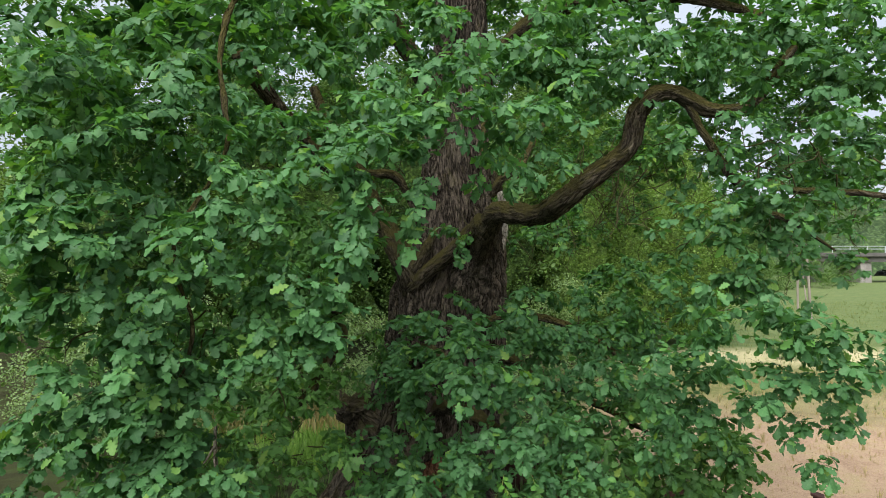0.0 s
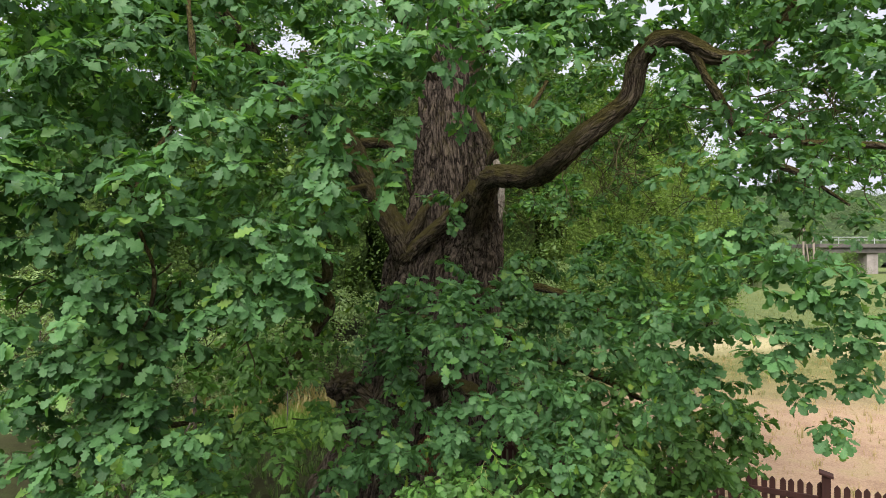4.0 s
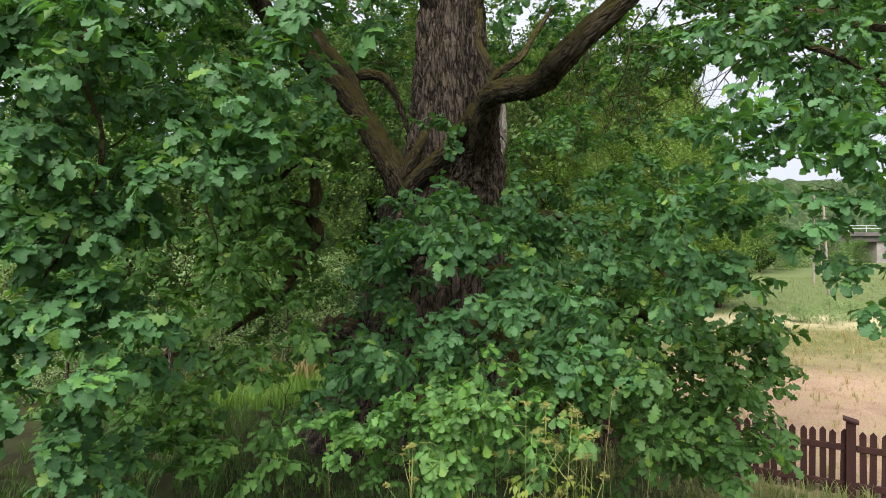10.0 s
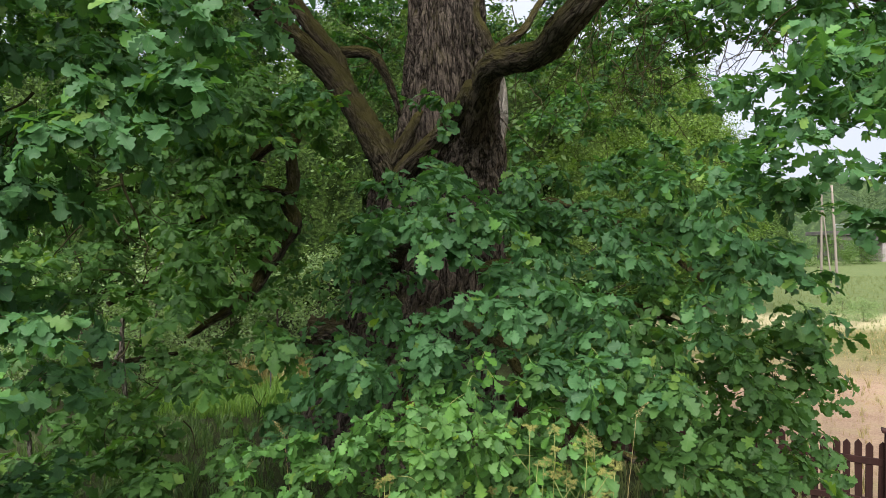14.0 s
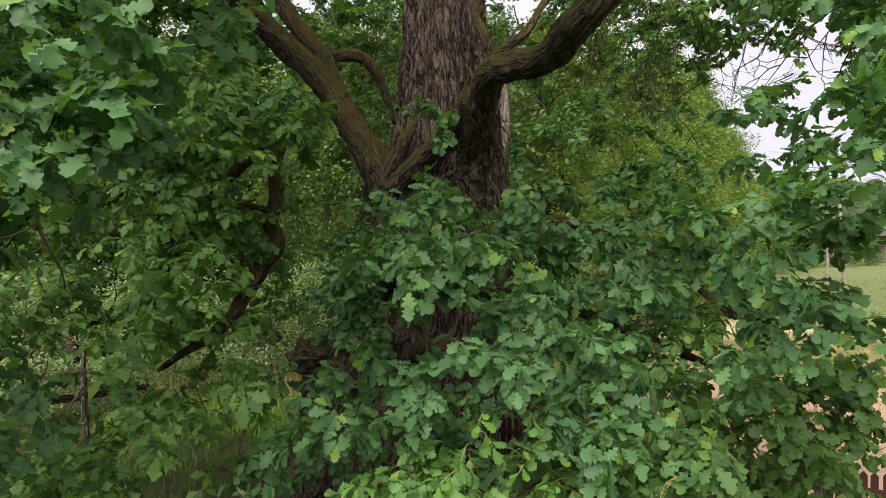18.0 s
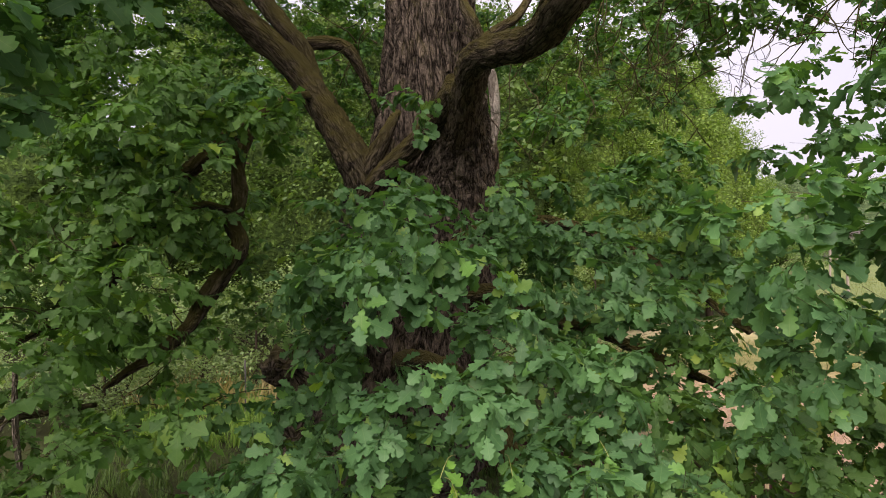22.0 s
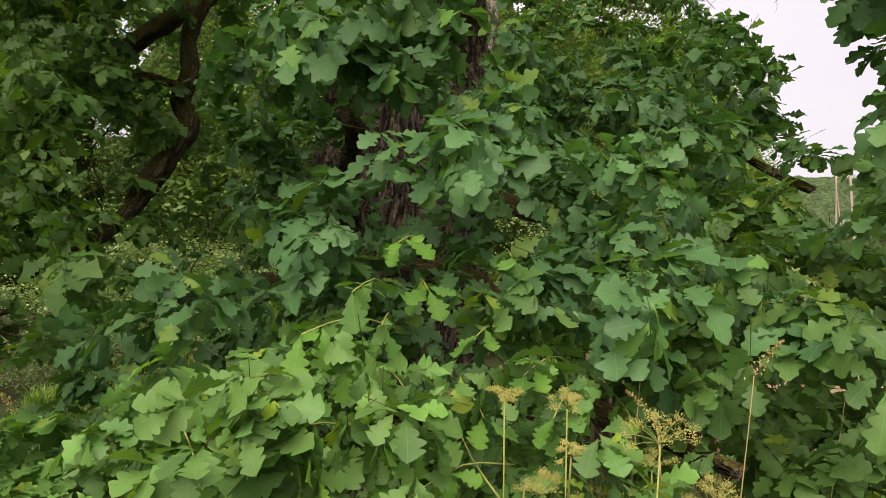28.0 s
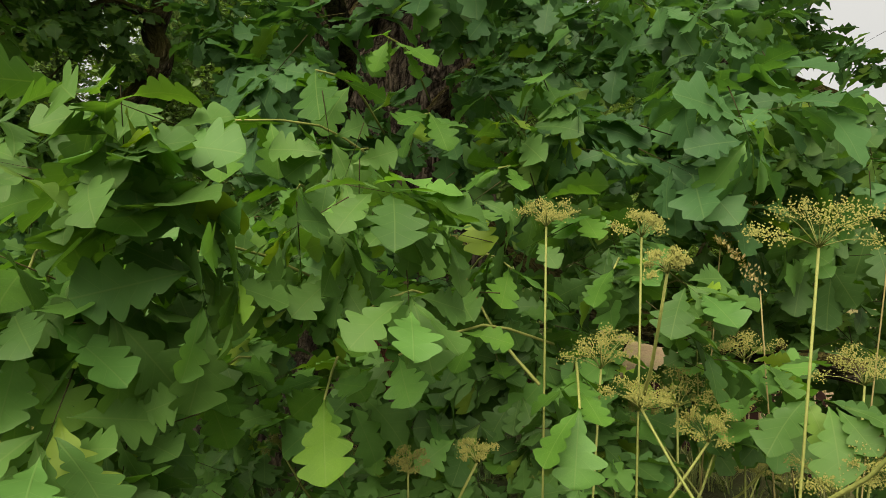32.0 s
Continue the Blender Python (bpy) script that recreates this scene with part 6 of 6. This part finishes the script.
def near_shoot(tip, way, leaf, seed, count=7):
    """A leafy shoot by the camera's last stand: a thin stem with single oak leaves round its end."""
    rng = np.random.default_rng(seed)
    tip = Vector(tip)
    ahead = Vector((math.sin(radians(way)), -math.cos(radians(way)), -0.12)).normalized()
    line = [tip - ahead * 0.30 - Vector((0, 0, 0.06)), tip - ahead * 0.14, tip]
    v, t = tube(line, [0.0020, 0.0017, 0.0012], 0.05, 5, 0.0, seed)
    stem = oak_part("shoot", v, t, STALK, None, "thin leafy oak shoot", bark=BARK_MARKS[len(v)])
    for k in range(count):
        at = tip - ahead * 0.13 * (1 - k / (count - 1)) ** 1.3
        turn_z = radians(way) + math.pi + (k * 2.4 if k < count - 2 else rng.normal(0, 0.5)) + rng.normal(0, 0.25)
        e = Euler((rng.normal(-0.5, 0.35), rng.normal(0, 0.35), turn_z))
        ob = new("leaf", LEAF_MESHES[int(rng.integers(0, 10))])
        ob.matrix_basis = Matrix.LocRotScale(at, e, Vector((1, 1, 1)) * leaf * rng.uniform(0.60, 1.02))
        under(ob, stem)


near_shoot((0.27, -4.42, 1.69), 20, 0.097, 200)
near_shoot((0.21, -4.40, 1.63), 30, 0.092, 201)
near_shoot((0.28, -4.38, 1.63), -20, 0.097, 202)
near_shoot((0.23, -4.36, 1.56), 20, 0.087, 203)
near_shoot((0.22, -4.38, 1.47), 30, 0.097, 204)
near_shoot((0.30, -4.30, 1.50), 0, 0.087, 205)
near_shoot((0.29, -4.20, 1.57), 20, 0.082, 206)
near_shoot((0.31, -4.20, 1.79), -30, 0.087, 207)
near_shoot((0.39, -4.15, 1.86), -10, 0.082, 208)
near_shoot((0.36, -4.12, 1.72), 10, 0.087, 209)
near_shoot((0.43, -4.05, 1.78), 0, 0.082, 210)
near_shoot((0.48, -4.05, 1.66), 20, 0.077, 211)
near_shoot((0.46, -4.30, 1.58), -20, 0.087, 212)
near_shoot((0.50, -4.28, 1.54), -40, 0.082, 213)
near_shoot((0.52, -3.95, 1.85), 10, 0.082, 215)
near_shoot((0.62, -4.00, 1.76), -20, 0.082, 216)
near_shoot((0.70, -3.90, 1.92), 0, 0.082, 217)
near_shoot((0.71, -4.05, 1.69), -30, 0.077, 218)
near_shoot((0.63, -4.10, 1.62), 10, 0.077, 219)
near_shoot((0.76, -4.10, 1.62), -20, 0.077, 220)
near_shoot((0.67, -4.33, 1.50), -10, 0.087, 221)
near_shoot((0.62, -4.00, 1.48), 0, 0.077, 222)
near_shoot((0.93, -3.80, 1.76), -10, 0.082, 224)
near_shoot((1.07, -3.70, 1.92), 0, 0.082, 225)
near_shoot((1.08, -3.80, 1.70), -20, 0.082, 226)
near_shoot((1.30, -3.60, 1.86), 10, 0.082, 227)
near_shoot((0.96, -3.90, 1.57), 0, 0.077, 228)
near_shoot((1.22, -3.80, 1.61), -10, 0.082, 229)
near_shoot((1.08, -3.80, 1.33), 0, 0.077, 232)
near_shoot((0.46, -4.05, 1.38), 10, 0.080, 234)
near_shoot((0.66, -4.00, 1.36), -10, 0.082, 235)
near_shoot((0.75, -3.95, 1.42), -20, 0.080, 236)
near_shoot((0.46, -4.00, 1.95), -10, 0.077, 233)
near_shoot((0.43, -4.30, 1.50), 5, 0.082, 214)

# ---------------------------------------------------------------- herbs and grass


def umbel_herb(x, y, height, seed, lean=0.0, big=1.0):
    """A tall herb gone to seed: ribbed stalk, forked rays, faded flat flower heads, a few yellowing leaves."""
    rng = np.random.default_rng(seed)
    z = ground_height(x, y)
    herb = thing("umbel_herb", "tall herb with faded yellow-olive flower heads and yellowing stalk", "herb", (x, y, z), "herbs under the oak")
    top = np.array((lean, rng.normal(0, 0.04), height))
    line = [(0, 0, -0.05), (lean * 0.3, 0.01, height * 0.5), tuple(top)]
    v, t = tube(line, [0.0019, 0.0017, 0.0013], 0.15, 6, 0.05, seed)
    under(new("stalk", fill_mesh("stalk", v, t, [STALK], smooth=True)), herb)
    heads = [(top, 0.052 * big)]
    for k in range(2):
        u = rng.uniform(0.6, 0.9)
        p0 = np.array(line[1]) * 0 + np.array((lean * u * u, 0.01, height * u))
        a = rng.uniform(0, 6.28)
        p1 = p0 + np.array((math.cos(a) * 0.14, math.sin(a) * 0.14, 0.16))
        v, t = tube([p0, (p0 + p1) / 2 + np.array((0, 0, -0.02)), p1], [0.0025, 0.002, 0.0015], 0.1, 5, 0.0)
        under(new("stalk", fill_mesh("stalk", v, t, [STALK], smooth=True)), herb)
        heads.append((p1, 0.040 * big * rng.uniform(0.8, 1.2)))
    for p, size in heads:
        rays, dots = [], []
        for k in range(13):
            a, r = k * 2.4 + rng.normal(0, 0.4), size * math.sqrt((k + 0.5) / 13) * rng.uniform(0.6, 1.2)
            q = p + np.array((math.cos(a) * r, math.sin(a) * r, size * rng.uniform(0.3, 0.85) - r * r / size * 0.25))
            rays.append(tube([p, (p + q) / 2 + np.array((0, 0, 0.004)), q], [0.0007, 0.0005, 0.0004], 1.0, 3, 0.0))
            for j in range(80):
                c = q + rng.normal(0, 1, 3) * np.array((0.0075, 0.0075, 0.0050)) * (size / 0.07)
                d = rng.uniform(0.0006, 0.0014)
                tip = c + d * np.array(((1, 0, -0.5), (-0.6, 0.8, -0.5), (-0.6, -0.8, -0.5), (0, 0, 1)))
                dots.append((tip, np.array(((0, 1, 3), (1, 2, 3), (2, 0, 3)))))
        v, t = join(rays)
        head = under(new("flower_head", fill_mesh("flower_head", v, t, [STALK])), herb)
        v, t = join(dots)
        under(new("bloom", fill_mesh("bloom", v, t, [UMBEL])), head, "faded yellow-olive bloom", "stuff")
    leaves = []
    for k in range(5):
        zz = height * rng.uniform(0.25, 0.8)
        a = rng.uniform(0, 6.28)
        for j in range(7):
            v, t, uv = leaf_shape(PLAIN_SIDE, rng, 0.3, 0.15)
            v = v * rng.uniform(0.035, 0.06) @ turn(rng.normal(-0.5, 0.3), rng.normal(0, 0.3), a + (j % 2 - 0.5) * 1.9 * (j < 6)).T
            leaves.append((v + np.array((-math.sin(a), math.cos(a), -0.25)) * (0.03 + 0.022 * (j // 2)) + np.array((lean * 0.4 * zz / height, 0, zz)), t))
    v, t = join(leaves)
    under(new("leaves", fill_mesh("leaves", v, t, [HERB_LEAF])), herb)


umbel_herb(0.83, -4.33, 1.44, 300, 0.05, 1.1)
umbel_herb(0.75, -4.20, 1.45, 301, 0.02, 0.8)
umbel_herb(0.67, -4.20, 1.30, 302, 0.05, 1)
umbel_herb(0.86, -4.10, 1.25, 303, -0.03, 1)
umbel_herb(0.66, -4.15, 1.46, 304, 0.00, 0.7)
umbel_herb(0.95, -4.05, 1.29, 305, 0.03, 1)
umbel_herb(0.50, -4.10, 1.16, 306, 0.00, 0.6)
umbel_herb(1.00, -4.15, 1.29, 307, 0.04, 1)
umbel_herb(1.00, -3.80, 1.31, 308, 0.00, 0.8)
umbel_herb(0.95, -4.20, 1.22, 309, 0.03, 0.8)
umbel_herb(0.38, -3.90, 1.11, 310, 0.00, 0.7)
umbel_herb(0.80, -3.90, 1.14, 311, 0.02, 0.8)
umbel_herb(0.04, -4.10, 1.17, 312, -0.03, 0.8)
umbel_herb(0.01, -4.00, 1.16, 313, 0.02, 0.7)


def tuft_shape(seed, blades=12, seedhead=False):
    rng = np.random.default_rng(seed)
    verts, tris, k = [], [], 0
    for b in range(blades):
        a = rng.uniform(0, 6.28)
        h, lean, w = rng.uniform(0.55, 1.0), rng.uniform(0.1, 0.5), rng.uniform(0.010, 0.016)
        root = np.array((rng.normal(0, 0.06), rng.normal(0, 0.06), 0))
        out, side = np.array((math.cos(a), math.sin(a), 0)), np.array((-math.sin(a), math.cos(a), 0))
        for u, ww in ((0, 1.0), (0.45, 0.9), (0.8, 0.55)):
            c = root + out * lean * u * u + np.array((0, 0, h * (u - 0.12 * u * u)))
            verts += [c - side * w * ww, c + side * w * ww]
        verts.append(root + out * lean * 1.1 + np.array((0, 0, h * 0.86)))
        tris += [(k, k + 1, k + 3), (k, k + 3, k + 2), (k + 2, k + 3, k + 5), (k + 2, k + 5, k + 4), (k + 4, k + 5, k + 6)]
        k += 7
    verts = np.array(verts)
    tris = np.array(tris)
    return verts, tris, verts[:, :2] * 0 + 0.5, np.zeros(len(tris), int)


TUFTS = [tuft_shape(s) for s in (51, 52, 53, 54, 55)]
LOW_TUFTS = [tuft_shape(s, 7) for s in (56, 57, 58, 59)]


def grass(name, label, n, xr, yr, height, mat, seed, keep, shapes=None):
    rng = np.random.default_rng(seed)
    p = []
    while len(p) < n:
        x, y = rng.uniform(*xr), rng.uniform(*yr)
        if keep(x, y) and noise.noise(Vector((x * 0.8, y * 0.8, seed))) > rng.uniform(-0.7, 0.35):
            p.append((x, y, ground_height(x, y) - 0.02))
    p = np.array(p)
    ob = scatter(name, shapes or TUFTS, p, rng.uniform(0, 6.28, n), rng.normal(0, 0.1, (n, 2)), rng.uniform(0.35, 1.25, n) * height, [mat])
    tagged(ob, label, "grass", "", "stuff")


def off_trunk(x, y):
    return (x + 0.4) ** 2 + (y - 0.6) ** 2 > 1.7


def past_fence(x, y):
    return (x - 4.68) * 0.51 + (y + 0.64) * 0.86 > 0.15


grass("grass", "lush green grass round the oak, coloured darker for shade", 2600, (-4.8, 1.8), (-3.8, 4.2), 0.25, SHADE_GRASS, 61, lambda x, y: off_trunk(x, y) and not past_fence(x, y))
grass("tall_grass", "tall grass behind the oak, coloured brighter as sunlit", 1300, (-5.0, -0.9), (2.8, 6), 0.42, SUNLIT_GRASS, 62, lambda x, y: True)
grass("pale_grass", "bleached straw-coloured grass", 220, (-5.2, 0.5), (4.8, 6.4), 0.8, STRAW, 63, lambda x, y: True)
grass("dry_meadow", "dry pinkish straw grass beyond the fence", 6000, (2.5, 15), (-1.5, 13), 0.12, DRY_GRASS, 64, lambda x, y: past_fence(x, y) and x > 0.38 * (y + 7.1), LOW_TUFTS)
grass("dry_tall_grass", "scattered taller bleached grass in the dry meadow", 300, (3, 15), (0, 13), 0.30, STRAW, 67, lambda x, y: past_fence(x, y) and x > 0.38 * (y + 7.1))
grass("verge_grass", "yellow-green rough grass in front of the fence", 700, (1.8, 6.0), (-3.6, 1.6), 0.26, MEADOW, 66, lambda x, y: not past_fence(x, y) and off_trunk(x, y))
grass("meadow", "yellow-green meadow grass", 5600, (5, 36), (7, 42), 0.20, MEADOW, 65, lambda x, y: past_fence(x, y) and 0.45 * (y + 7.1) < x < 0.85 * (y + 7.1), LOW_TUFTS)


def grass_stalk(x, y, height, lean, seed):
    """A tall flowering grass with a nodding pale seed head."""
    z = ground_height(x, y)
    ob = thing("grass_stalk", "tall pale grass stalk with a feathery seed head", "grass", (x, y, z), "grass stalks")
    v, t = tube([(0, 0, -0.03), (lean * 0.3, 0, height * 0.6), (lean, 0, height)], [0.0022, 0.0016, 0.001], 0.1, 4, 0.0)
    under(new("stalk", fill_mesh("stalk", v, t, [STRAW])), ob)
    rng = np.random.default_rng(seed)
    seeds = []
    for k in range(150):
        u = rng.random()
        c = np.array((lean + 0.06 * u * (1 if lean > 0 else -1), 0, height + 0.10 * u - 0.03 * u * u)) + rng.normal(0, 0.006 * (1.2 - u), 3)
        v, t, uv = flat_leaf(rng, 0.25)
        seeds.append((v * 0.0065 @ turn(rng.normal(0.9, 0.4), 0, rng.uniform(0, 6.28)).T + c, t))
    v, t = join(seeds)
    under(new("seed_head", fill_mesh("seed_head", v, t, [STRAW])), ob)


for k, (x, y, h, lean) in enumerate(((1.10, -4.0, 1.50, 0.08), (1.02, -4.05, 1.40, -0.05), (-0.50, -3.65, 1.26, -0.06), (0.92, -3.9, 1.46, 0.06), (1.45, -3.7, 1.45, 0.10), (-0.9, -3.4, 1.0, 0.06), (-1.3, -3.2, 0.9, -0.05), (1.3, -3.6, 1.2, -0.06), (0.1, -2.7, 0.9, 0.05))):
    grass_stalk(x, y, h, lean, 400 + k)


def garden_stake():
    ob = thing("garden_stake", "thin dark green stake standing in the grass", "stake", (-2.9, 4.3, ground_height(-2.9, 4.3)))
    v, t = tube([(0, 0, -0.2), (0.01, 0, 0.5), (0.0, 0, 1.05)], [0.016, 0.015, 0.013], 0.3, 6, 0.0)
    under(new("shaft", fill_mesh("shaft", v, t, [DARK_STEEL], smooth=True)), ob)


garden_stake()
